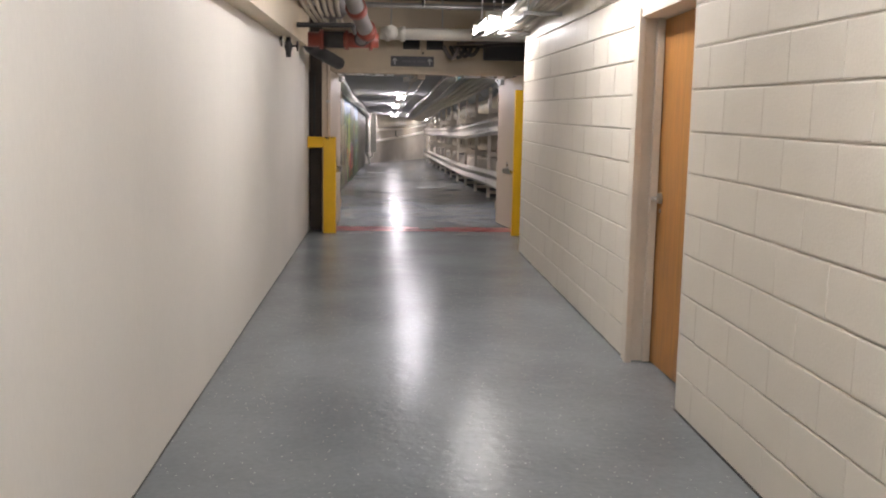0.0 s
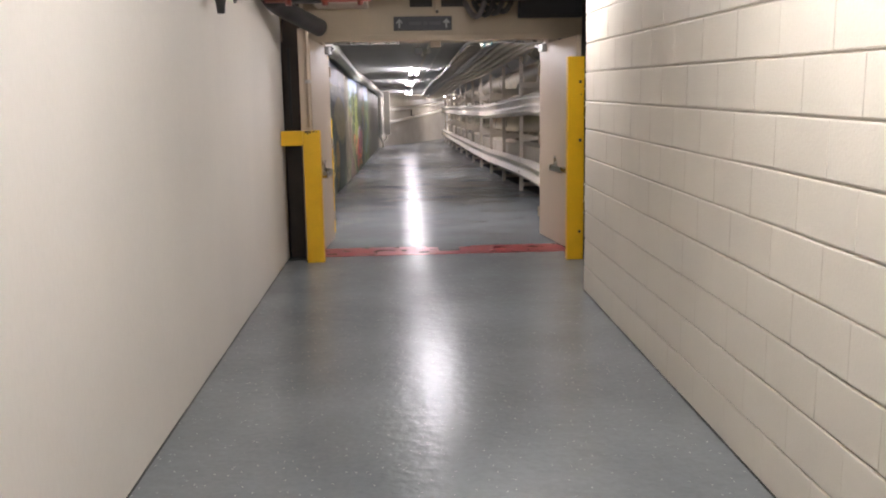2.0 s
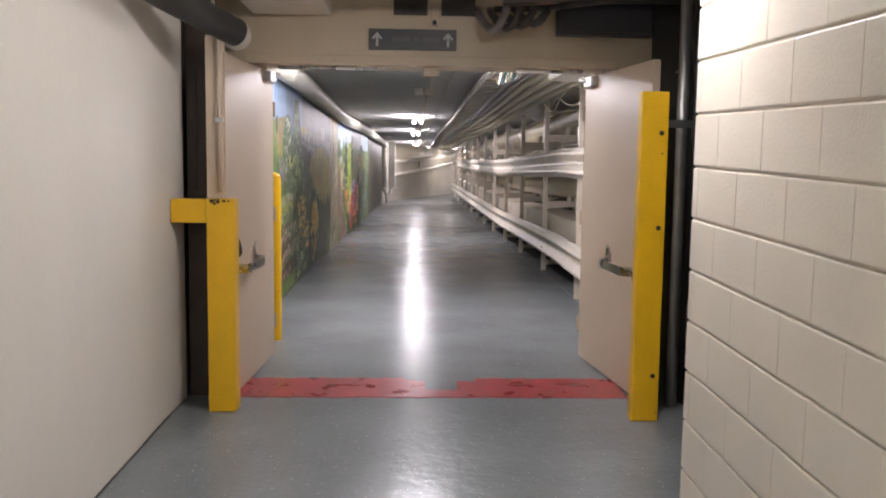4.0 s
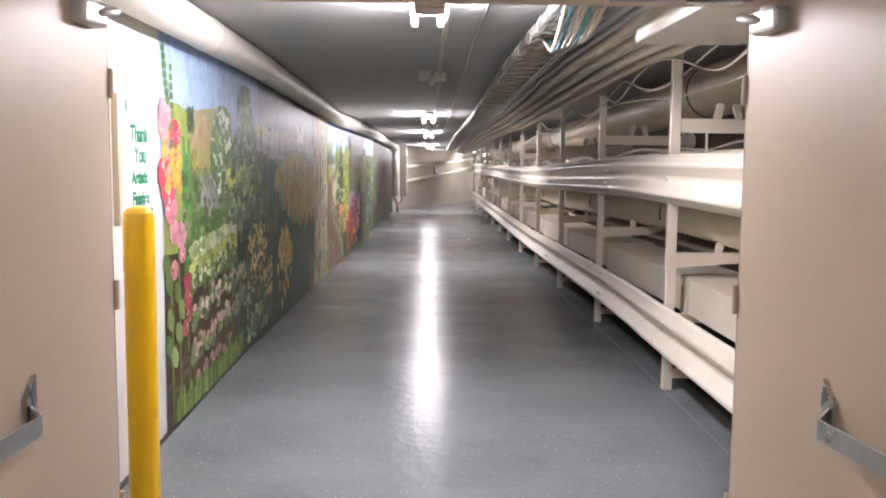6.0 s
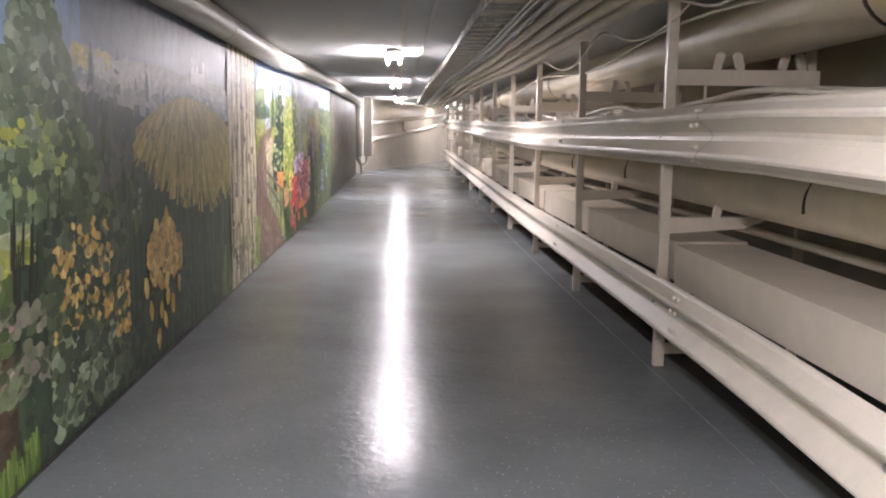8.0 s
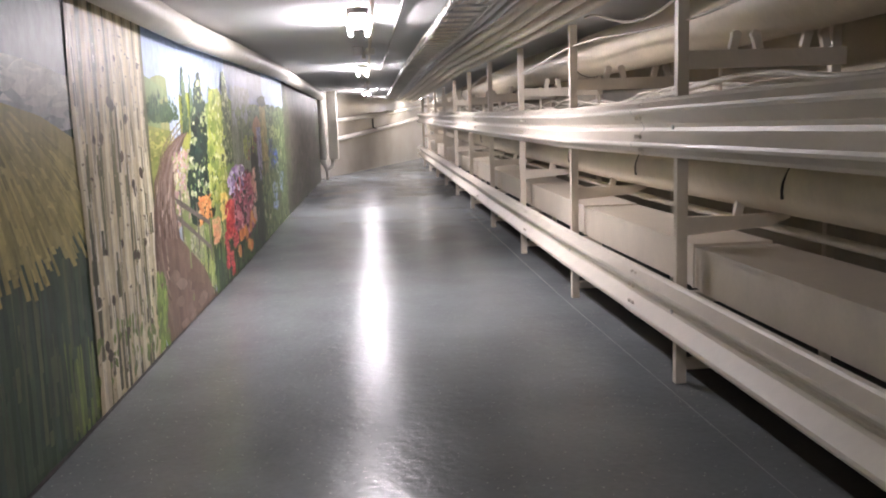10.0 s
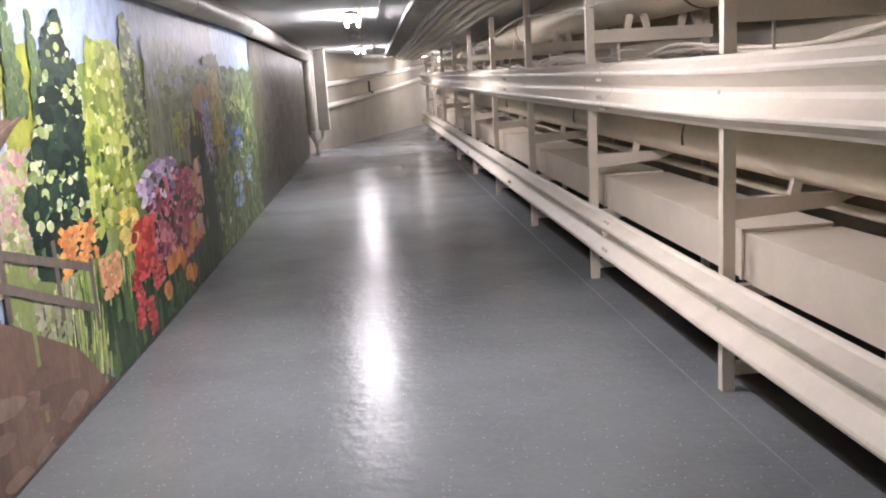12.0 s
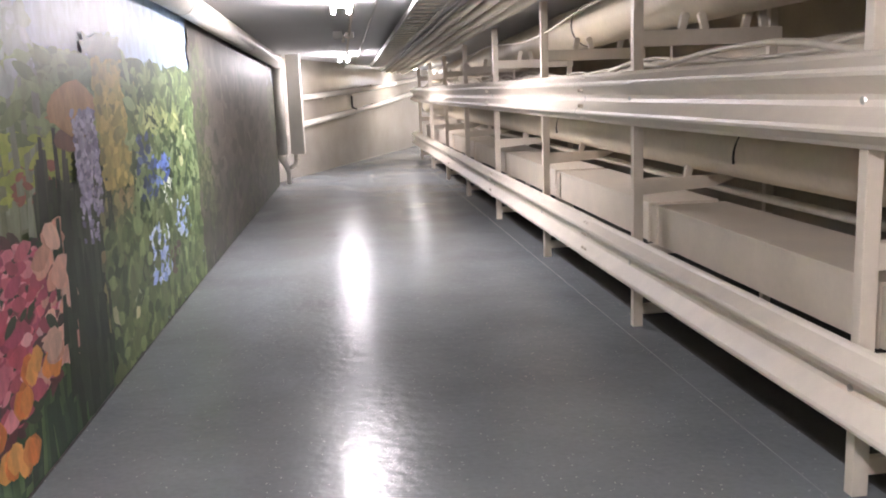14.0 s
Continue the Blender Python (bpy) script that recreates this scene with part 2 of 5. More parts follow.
# recess to the right of the doors; its shade is in the wall colour
wall("wall_recess_side", [(2.75, 9.3), (2.95, 9.3), (2.95, 12.0), (2.75, 12.0)], 2.95, M_GREYWALL, "recess wall beside the doors, dark grey standing for its shade")
# door wall; both sides coloured dark for the shade around the doors
DOOR_L, DOOR_R, DY0, DY1 = -0.56, 1.67, 11.95, 12.28
wall("wall_door_left", [(-1.2, DY0 + 0.05), (DOOR_L - 0.1, DY0 + 0.05), (DOOR_L - 0.1, DY1 - 0.015), (-1.2, DY1 - 0.015)], 2.95, M_DARK, "side wall beside the double doors, coloured dark for the recess shade")
wall("wall_door_right", [(DOOR_R + 0.1, DY0 + 0.1), (2.95, DY0 + 0.1), (2.95, DY1), (DOOR_R + 0.1, DY1)], 2.95, M_GREYWALL, "wall beside the double doors, dark grey standing for the recess shade")
wall("wall_door_header", [(-1.2, DY0), (2.0, DY0), (2.0, DY1 - 0.01), (-1.2, DY1 - 0.01)], 2.95, M_TAN, "tan painted beam over the double doors", z0=2.01)
# corridor
def bent_wall(name, y0, y1, material, label):
    yy = [y0] + [y for y in (13.0, 16.0, 22.5, 24.6, 28.2, 32.0) if y0 < y < y1] + [y1]
    bm = prism([(lx(y), y) for y in yy] + [(lx(y) - 0.25, y) for y in reversed(yy)], -0.6, 2.75)
    return tagged(part(name, bm, material), label, "wall", kind="structure")


bent_wall("wall_left_corridor", DY1, 29.69, M_WHITE, "white painted plaster wall carrying a mural")
bent_wall("wall_left_end", 29.69, 38.2, M_GREYWALL, "dull grey wall beyond the mural")
wall("wall_right_corridor", [(3.55, DY1), (3.75, DY1), (3.75, 44.0), (3.55, 44.0)], 2.75, M_RACKWALL, "cream wall behind the pipe rack")
wall("wall_end", [(-0.6, 37.6), (3.1, 47.6), (3.1, 47.9), (-0.9, 37.8)], 2.75, M_ENDWALL, "slanting cream painted wall closing the corridor")
wall("wall_end_right", [(3.1, 47.6), (7.0, 47.6), (7.0, 47.9), (3.1, 47.9)], 2.75, M_RACK, "cream wall at the bend")
wall("wall_far_right", [(7.0, 43.8), (7.2, 43.8), (7.2, 47.9), (7.0, 47.9)], 2.75, M_RACK, "cream wall at the bend")
wall("wall_bend", [(3.75, 43.8), (7.0, 43.8), (7.0, 44.0), (3.75, 44.0)], 2.75, M_RACK, "cream wall at the bend")
# ceilings
bm = bmesh.new()
prev = None
for y in (DY1 - 0.02, 15.8, 22.5, 27, 28.5, 37.5, 40, 46, 52):
    row = [bm.verts.new((x, y, cz(y) + dz)) for x in (-1.2, 7.2) for dz in (0, 0.2)]
    if prev:
        for i, j in ((0, 2), (2, 3), (3, 1), (1, 0)):
            bm.faces.new((prev[i], prev[j], row[j], row[i]))
    prev = row
tagged(part("ceiling_corridor", bm, M_CEIL), "low grey painted concrete ceiling", "ceiling", kind="structure")
tagged(part("ceiling_hall", box(-1.6, 3.0, -4.8, DY1, 2.95, 3.1), M_DECK), "dark exposed deck above the hall pipes", "ceiling", kind="structure")
# ---- the block wall ----
COURSE, BLOCK = 0.2032, 0.4064


def block_wall(name, y0, y1, label):
    """Core wall with each painted block standing 2 mm proud of its joints."""
    core = wall(name, [(HALL_R + 0.0095, y0), (HALL_R + 0.2, y0), (HALL_R + 0.2, y1), (HALL_R + 0.0095, y1)], 2.75, M_MORTAR, label)
    return core


WALL_NEAR = block_wall("wall_right_near", -4.5, 4.33, "cream painted concrete block wall before the door")
WALL_FAR = block_wall("wall_right_far", 5.33, 9.52, "cream painted concrete block wall after the door")
tagged(part("wall_over_door", box(HALL_R, HALL_R + 0.2, 4.33, 5.33, 2.02, 2.75), M_BLOCK), "cream painted wall above the wooden door", "wall", kind="structure")


# ---- wooden door in the block wall ----
def wooden_door():
    f = fz(4.83)
    t = thing("door_1", "closed oak veneer door in a cream steel frame", "door", kind="structure", at=(0, 0, 0))
    bm = box(HALL_R - 0.012, HALL_R + 0.19, 5.24, 5.33, f, f + 2.14, 0.006)
    part("jamb", bm, M_RACK, t)
    part("jamb", box(HALL_R + 0.02, HALL_R + 0.19, 4.33, 4.39, f, f + 2.14, 0.006), M_RACK, t)
    part("head", box(HALL_R - 0.01, HALL_R + 0.19, 4.39, 5.24, f + 2.07, f + 2.14, 0.006), M_RACK, t)
    part("stop", box(HALL_R + 0.09, HALL_R + 0.135, 5.205, 5.24, f + 0.01, f + 2.07, 0.004), M_RACK, t)
    part("casing", box(HALL_R - 0.022, HALL_R + 0.02, 5.2, 5.25, f, f + 2.12, 0.006), M_RACK, t)
    leaf = part("leaf", box(HALL_R + 0.14, HALL_R + 0.185, 4.395, 5.235, f + 0.012, f + 2.065, 0.003), M_WOOD, t, "oak veneer leaf")
    z, y = f + 1.02, 5.155
    part("rose", tube([(HALL_R + 0.14, y, z), (HALL_R + 0.122, y, z)], [0.034, 0.03], 24), M_STEEL, leaf, "satin steel rose", True)
    part("lever", tube([(HALL_R + 0.13, y, z), (HALL_R + 0.085, y, z), (HALL_R + 0.08, y - 0.115, z - 0.004)], 0.011, 10, bend=0.02), M_STEEL, leaf, "satin steel lever", True)
    part("keyhole", tube([(HALL_R + 0.14, y, z - 0.075), (HALL_R + 0.135, y, z - 0.075)], 0.012, 16), M_STEEL, leaf, "", True)
    return t


wooden_door()
# door to the room behind is closed off
tagged(part("wall_behind_door", box(HALL_R + 0.2, HALL_R + 0.3, 4.0, 5.6, -0.3, 2.75), M_WALL), "plain wall behind the closed door", "wall", kind="structure")


# ---- double doors ----
def door_frame():
    t = thing("door_2", "beige steel frame of an open double doorway", "door frame", kind="structure")
    part("jamb", box(DOOR_L - 0.1, DOOR_L, DY0 + 0.02, DY1, 0, 2.02, 0.006), M_DOORPAINT, t)
    part("jamb", box(DOOR_R, DOOR_R + 0.1, DY0 + 0.02, DY1, 0, 2.02, 0.006), M_DOORPAINT, t)
    part("head", box(DOOR_L - 0.1, DOOR_R + 0.1, DY0 - 0.02, DY1 + 0.01, 2.0, 2.06, 0.006), M_TAN, t)
    part("stop", box(DOOR_L + 0.1, DOOR_L + 0.75, DY0 + 0.1, DY0 + 0.14, 1.975, 2.0, 0.003), M_STEEL, t, "grey steel stop plate")
    part("stop", box(DOOR_R - 0.55, DOOR_R - 0.1, DY0 + 0.1, DY0 + 0.14, 1.975, 2.0, 0.003), M_STEEL, t, "grey steel stop plate")


def ribbon(plan, z0, z1, thick):
    """A flat bar on edge that follows a line in plan."""
    bm = bmesh.new()
    for (a, b), (c, d) in zip(plan, plan[1:]):
        v = Vector((c - a, d - b)).normalized() * thick
        prism([(a, b), (c, d), (c - v.y, d + v.x), (a - v.y, b + v.x)], z0, z1, bm)
    return bm


def door_leaf(hx, hy, angle, mirror, label):
    """A leaf swung back along the wall; (hx, hy) is its free edge, hinges at the far end."""
    t = thing("door_leaf", label, "door", "double doors", at=(hx, hy, 0))
    t.rotation_euler = (0, 0, radians(angle))
    s = -1 if mirror else 1
    w = 1.24
    xs = sorted((0, -0.045 * s))
    part("panel", box(xs[0], xs[1], 0.0, w, 0.012, 1.965, 0.003), M_DOORPAINT, t)
    part("edge", box(xs[0] - 0.001, xs[1] + 0.001, w, w + 0.004, 0.02, 1.955), M_DOORPAINT, t)
    z = 0.735
    part("push_bar", ribbon([(0.0, 0.1), (0.1 * s, 0.1), (0.1 * s, 0.52), (0.012 * s, 0.62)], z, z + 0.055, 0.006), M_STEEL, t, "flat bent steel crash bar")
    part("bar_bracket", prism([(0, 0.6), (0.016 * s, 0.6), (0.016 * s, 0.66), (0, 0.66)], [z + 0.0, z + 0.0, z + 0.05, z + 0.05], [z + 0.07, z + 0.07, z + 0.13, z + 0.13]), M_STEEL, t, "worn steel bracket")
    if mirror:
        part("lock_case", box(*sorted((0.0, 0.05 * s)), 0.03, 0.09, z - 0.04, z + 0.13, 0.01), M_STEEL, t, "steel latch case")
    part("top_latch", box(*sorted((-0.01 * s, 0.05 * s)), w - 0.26, w - 0.1, 1.885, 1.96, 0.014), M_GALV, t, "dull metal top latch")
    part("latch_arm", tube([(0.03 * s, w - 0.2, 1.92), (0.06 * s, w - 0.06, 1.945), (0.02 * s, w + 0.02, 1.96)], 0.016, 10, bend=0.03), M_GALV, t, "", True)
    for hz in (0.25, 1.0, 1.72):
        part("hinge", tube([(0.008 * s, w + 0.008, hz - 0.05), (0.008 * s, w + 0.008, hz + 0.05)], 0.009, 8), M_DOORPAINT, t)
    if not mirror:
        part("pull", tube([(0.0, 0.04, z + 0.22), (0.045 * s, 0.05, z + 0.2), (0.055 * s, 0.08, z + 0.12), (0.03 * s, 0.1, z + 0.1)], 0.016, 10, bend=0.04), M_DARK, t, "dark brown lever handle", True)
    return t


door_frame()
door_leaf(-0.6, 11.02, -3.2, False, "beige steel door leaf held open with crash bar")
door_leaf(1.762, 11.02, 6.1, True, "beige steel door leaf standing open with crash bar")

# ---- yellow guards ----
g = thing("yellow_guard_rail", "chipped yellow steel guard with an arm to the wall", "guard rail", at=(0, 0, 0))
part("post", box(-0.675, -0.525, 10.86, 10.98, 0, 1.17, 0.006), M_YELLOW, g)
part("arm", box(-0.866, -0.675, 10.865, 10.975, 1.04, 1.168, 0.005), M_YELLOW, g)
rnd = random.Random(8)
for k in range(9):
    x, z = rnd.uniform(-0.66, -0.55), 1.165 - 0.02 * rnd.random() ** 2
    part("scuff", box(x, x + rnd.uniform(0.008, 0.03), 10.8585, 10.861, z - rnd.uniform(0.004, 0.012), z + 0.004), M_BLACK, g)
g = thing("yellow_guard_post", "tall yellow steel corner guard by the doors", "guard post")
part("post", box(1.625, 1.77, 10.7, 10.78, 0, 1.765, 0.006), M_YELLOW, g)
part("strap", box(1.76, 1.9, 10.72, 10.76, 1.58, 1.62, 0.003), M_STEEL, g, "steel fixing strap")
part("side", box(1.755, 1.768, 10.78, 10.88, 0, 1.76, 0.002), M_YELLOW, g)
for z in (0.25, 1.05, 1.55):
    part("bolt", tube([(1.735, 10.7, z), (1.735, 10.688, z)], [0.014, 0.01], 8), M_BLACK, g)
b = thing("bollard", "round yellow plastic bollard sleeve by the wall", "bollard")
part("sleeve", tube([(-0.62, 12.81, z) for z in (0, 0.4)], 0.062, 40), M_YPLAST, b)
part("sleeve", tube([(-0.62, 12.81, z) for z in (0.4, 0.408, 0.409, 1.0)], [0.059, 0.059, 0.0622, 0.0622], 40), M_YPLAST, b)
part("cap", tube([(-0.62, 12.81, z) for z in (1.0, 1.008, 1.009, 1.22, 1.25, 1.268, 1.277)], [0.059, 0.059, 0.0625, 0.0625, 0.058, 0.045, 0.02], 40), M_YPLAST, b, "rounded yellow cap")

# ---- red threshold ----
rnd = random.Random(14)
bm = bmesh.new()
for x0, x1, y1 in ((-0.6, 0.4, 11.62), (0.4, 0.52, 11.56), (0.52, 0.72, 11.32), (0.72, 0.84, 11.54), (0.84, 1.72, 11.62)):
    n = max(3, int((x1 - x0) / 0.05))
    for i in range(n):
        a, c = x0 + (x1 - x0) * i / n, x0 + (x1 - x0) * (i + 1) / n
        box(a, c, 11.15 + rnd.uniform(0, 0.012), y1 - rnd.uniform(0, 0.03), -0.02, 0.004, 0.0, bm)
tagged(part("red_threshold_band", bm, M_RED), "red painted band across the doorway floor, worn through midway", "floor marking", kind="structure")

# ---- direction sign ----
s = thing("direction_sign", "charcoal overhead sign with two white up arrows", "sign")
part("board", box(0.14, 0.71, DY0 - 0.02, DY0, 2.097, 2.232, 0.004), M_SIGN, s)
for x in (0.195, 0.655):
    bm = bmesh.new()
    for poly in (((-0.035, 0.005), (0, 0.045), (0.035, 0.005), (0.022, -0.002), (0, 0.024), (-0.022, -0.002)), ((-0.008, -0.045), (0.008, -0.045), (0.008, 0.03), (-0.008, 0.03))):
        a = [bm.verts.new((x + px, DY0 - 0.023 - 0.0005 * len(poly), 2.165 + pz)) for px, pz in poly]
        bm.faces.new(a)
    part("arrow", bm, M_SIGNW, s, "white up arrow")
for i, (x0, x1) in enumerate(((0.29, 0.41), (0.43, 0.47), (0.49, 0.6))):
    part("lettering", box(x0, x1, DY0 - 0.022, DY0 - 0.0195, 2.15, 2.18), M_SIGNDIM, s)

tagged(part("floor_joint", sweep([(2.087, 0.0012), (2.092, 0.0012)], 12.2, 40.0, fz, 60), M_JOINT), "pale filled joint along the rack in the floor", "floor joint", kind="structure")


# ---- grimy seal where the walls meet the floor ----
def seal(name, x0, x1, y0, y1, n=12):
    bm = bmesh.new()
    for i in range(n):
        p, q = y0 + (y1 - y0) * i / n, y0 + (y1 - y0) * (i + 1) / n
        a0, b0, a1, b1 = x0(p), x1(p), x0(q), x1(q)
        w = 0.006 * random.uniform(0.5, 1.3)
        prism([(a0, p), (b0, p), (b1, q), (a1, q)], [fz(p) - 0.01, fz(p) - 0.01, fz(q) - 0.01, fz(q) - 0.01], [fz(p) + w, fz(p) + w, fz(q) + w, fz(q) + w], bm)
    tagged(part(name, bm, M_SEAL), "thin dark line of grime where wall meets floor", "trim", kind="structure")


seal("trim_left_hall", lambda y: HALL_L(y) - 0.01, lambda y: HALL_L(y) + 0.005, -4.4, 11.1, 40)
seal("trim_right_near", lambda y: HALL_R - 0.006, lambda y: HALL_R + 0.004, -4.4, 4.33, 20)
seal("trim_right_far", lambda y: HALL_R - 0.006, lambda y: HALL_R + 0.004, 5.33, 9.52, 20)
seal("trim_left_corridor", lambda y: lx(y) - 0.01, lambda y: lx(y) + 0.0235, 12.4, 37.0, 60)
# Dark sheet laid over the floor to paint in the shade under the rack.
tagged(part("floor_under_rack", sweep([(2.29, 0.003), (3.54, 0.003)], 12.3, 41.0, fz, 60), M_RACKSHADE), "dark sheet on the floor standing for the shade under the pipe rack", "floor", kind="structure")
# ---- fluorescent strips ----
def strip_light(x, y, z, length, label, group, tilt=0.0, lit=None):
    t = thing("strip_light", label, "ceiling light", group, at=(x, y, z))
    t.rotation_euler = (tilt, 0, 0)
    part("housing", box(-0.03, 0.03, 0, length, 0.03, 0.075, 0.006), M_WHITE, t)
    for dx in (-0.07, 0.07):
        part("tube", tube([(dx, 0.03, -0.01), (dx, length - 0.03, -0.01)], 0.017, 12), lit or M_TUBE, t, "glowing fluorescent tube", True)
    for yy in (0.0, length - 0.03):
        for dx in (-0.07, 0.07):
            part("socket", box(dx - 0.013, dx + 0.013, yy, yy + 0.03, -0.03, 0.05, 0.003), M_WHITE, t)
        part("end_plate", box(-0.085, 0.085, yy, yy + 0.03, 0.03, 0.07, 0.003), M_WHITE, t)
    return t


for x, y in ((0.54, 12.95), (0.54, 22.2), (0.54, 29.2), (0.6, 36.9)):
    strip_light(x, y, cz(y) - 0.078, 1.22, "bare twin-tube fluorescent strip on the corridor ceiling", "corridor strip lights", math.atan2(cz(y + 1.2) - cz(y), 1.2), M_TUBE_DIM if y < 13 else M_TUBE)
strip_light(2.2, 42.5, cz(43) - 0.078, 1.22, "bare twin-tube fluorescent strip round the bend", "corridor strip lights", 0.0, M_TUBE_FAR)
# Hidden strip added to brighten the bend; no lamp is known there.
strip_light(5.0, 45.2, cz(45) - 0.078, 1.22, "hidden twin-tube strip added past the bend to light the end wall", "corridor strip lights", 0.0, M_TUBE_DIM)
strip_light(1.12, 8.9, 2.37, 1.22, "bare twin-tube fluorescent strip above the cables", "hall strip lights", 0.0, M_TUBE_FAR)
# Three strips added out of view to brighten the hall, placed by guess.
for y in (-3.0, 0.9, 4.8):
    strip_light(0.75, y, 2.6, 1.22, "unseen twin-tube strip added to light the hall", "hall strip lights", 0.0, M_TUBE_HALL)


# ---- guard rails of the pipe rack ----
W = [(0.0, -0.156), (-0.012, -0.150), (-0.02, -0.138), (-0.078, -0.105), (-0.083, -0.092), (-0.078, -0.078), (-0.01, -0.02), (-0.004, 0.0), (-0.01, 0.02), (-0.078, 0.078), (-0.083, 0.092), (-0.078, 0.105), (-0.02, 0.138), (-0.012, 0.150), (0.0, 0.156)]
RAILX = 2.115


def guard_rail(h, joints, label):
    for i, (a, b) in enumerate(zip(joints, joints[1:])):
        t = thing("guard_rail", label, "guard rail", "guard rails of the pipe rack", at=(RAILX, a, fz(a) + h))
        f0 = fz(a)
        off = -0.004 if i % 2 else 0.0
        front = [(x + off, z) for x, z in W]
        loop = front + [(x + 0.004, z) for x, z in reversed(front)] + [front[0]]
        n = max(2, int((b - a + 0.16) / 0.6))
        bm = sweep(loop, 0, b - a + (0.16 if i % 2 else 0.0), lambda y: fz(a + y) - f0, n)
        for v in bm.verts:
            v.co.x += rx(a + v.co.y)
        part("beam", bm, M_RAIL, t)
        if i % 2 and h > 1:
            for d0 in (-0.006, b - a + 0.158):
                bm = sweep([(x + off - 0.0012, z) for x, z in W], d0, d0 + 0.006, lambda y: fz(a + y) - f0, 1)
                for v in bm.verts:
                    v.co.x += rx(a + v.co.y)
                part("lap_edge", bm, M_DARK, t, "dark gap at the lap joint")
        for p in POSTS:
            if a + 0.1 < p < b - 0.1:
                part("bolt", tube([(rx(p) - 0.004 + off, p - a, fz(p) - f0), (rx(p) - 0.012 + off, p - a, fz(p) - f0)], [0.017, 0.012], 10), M_STEEL, t)
        e = rx(a)
        for dy in (0.05, 0.12):
            for dz in (-0.12, -0.05, 0.05, 0.12):
                part("bolt", tube([(e - 0.045 + off - (0.018 if abs(dz) < 0.1 else 0.0), dy, dz), (e - 0.058 + off - (0.018 if abs(dz) < 0.1 else 0.0), dy, dz)], [0.014, 0.01], 8), M_RACK, t)


guard_rail(1.365, (12.0, 16.55, 20.36, 24.17, 27.98, 31.79, 35.6, 39.4, 42.2), "cream painted corrugated steel guard rail, upper row")
guard_rail(0.40, (12.0, 16.75, 20.5, 24.12, 27.93, 31.74, 35.55, 39.35, 42.2), "cream painted corrugated steel guard rail, lower row")


# ---- rack frames: post, foot, two arms, clamps ----
def clamp(bm, x, y, z, lean):
    c = bmesh.new()
    box(-0.022, 0.022, -0.018, 0.018, 0, 0.078, 0.004, c)
    bmesh.ops.create_cone(c, segments=12, radius1=0.026, radius2=0.026, depth=0.028, cap_ends=True, matrix=Matrix.Translation((0, 0, 0.075)) @ Matrix.Rotation(radians(90), 4, "X"))
    bmesh.ops.transform(c, matrix=Matrix.Translation((x, y, z)) @ Matrix.Rotation(radians(lean), 4, "Y"), verts=c.verts)
    return c


def rack_frame(y):
    t = thing("pipe_rack_frame", "cream painted steel pipe rack frame with two arms", "pipe rack", "pipe rack frames", at=(rx(y), y, fz(y)))
    part("post", box(2.125, 2.185, -0.005, 0.045, 0, 2.16 + drop(y), 0.004), M_RACK, t)
    part("foot", box(2.185, 2.75, 0.0, 0.04, 0.075, 0.135, 0.004), M_RACK, t)
    for z in (0.80, 1.655):
        if z < 1:
            bm = bmesh.new()
            va = [bm.verts.new((x, yy, zz)) for yy in (0.0, 0.05) for x, zz in ((2.185, z), (2.62, z + 0.03), (2.74, z + 0.07), (2.74, z + 0.095), (2.185, z + 0.095))]
            bm.faces.new(va[:5]), bm.faces.new(va[5:][::-1])
            for i in range(5):
                bm.faces.new((va[i], va[(i + 1) % 5], va[5 + (i + 1) % 5], va[5 + i]))
            arm = part("arm", bm, M_RACK, t)
        else:
            arm = part("arm", box(2.185, 3.02, 0.0, 0.05, z, z + 0.09, 0.004), M_RACK, t)
        for x, lean in (((2.46, 14),) if z < 1 else ((2.42, 14), (2.56, -14), (2.8, 14), (2.92, -14))):
            part("clamp", clamp(None, x, 0.025, z + 0.09, lean), M_RACK, arm)
    part("bearer", box(2.185, 2.74, 0.0, 0.05, 0.44, 0.498, 0.003), M_RACK, t)
    part("hanger_rod", tube([(2.36, 0.025, 1.655), (2.36, 0.025, 1.53)], 0.008, 8), M_RACK, t)
    part("back_post", box(2.97, 3.02, 0.052, 0.1, 0, 2.16 + drop(y), 0.004), M_RACK, t)
    return t


for y in POSTS:
    rack_frame(y)


def long_pipe(name, x, h, r, y0, y1, material, label, category, seg=24, group="", band=None, bands=()):
    t = thing(name, label, category, group)
    ysn = [y0] + [a for a, _ in SLOPE if y0 < a < y1] + [y1]
    ysn = sorted(set(ysn) | {y for y in (13.0, 14.8, 17.4, 20.0, 16.0, 22.5, 24.6, 28.5, 32.0, 37.5) if y0 < y < y1})
    gz = (lambda y: fz(y) + drop(y)) if h > 1.9 else fz
    shift = rx if x > 2.1 else (lambda y: lx(y) - COR_L) if x < 0 else (lambda y: 0.0)
    part("run", tube([(x + shift(y), y, gz(y) + h) for y in ysn], r, seg), material, t, "", True)
    for y in bands:
        part("band", tube([(x + shift(y), y, gz(y) + h), (x + shift(y), y + 0.03, gz(y + 0.03) + h)], r + 0.005, seg), band or material, t, "dark strap" if band else "", True)
    return t


long_pipe("insulated_pipe", 2.76, 2.02, 0.2, 11.7, 43.4, M_PIPE, "large cream wrapped pipe on the upper rack arms", "pipe", bands=[16.1, 24.3, 30.2, 34.5], band=M_DARK)
long_pipe("insulated_pipe", 2.56, 1.1, 0.17, 11.7, 43.4, M_PIPE, "cream wrapped pipe on the lower rack arms", "pipe")
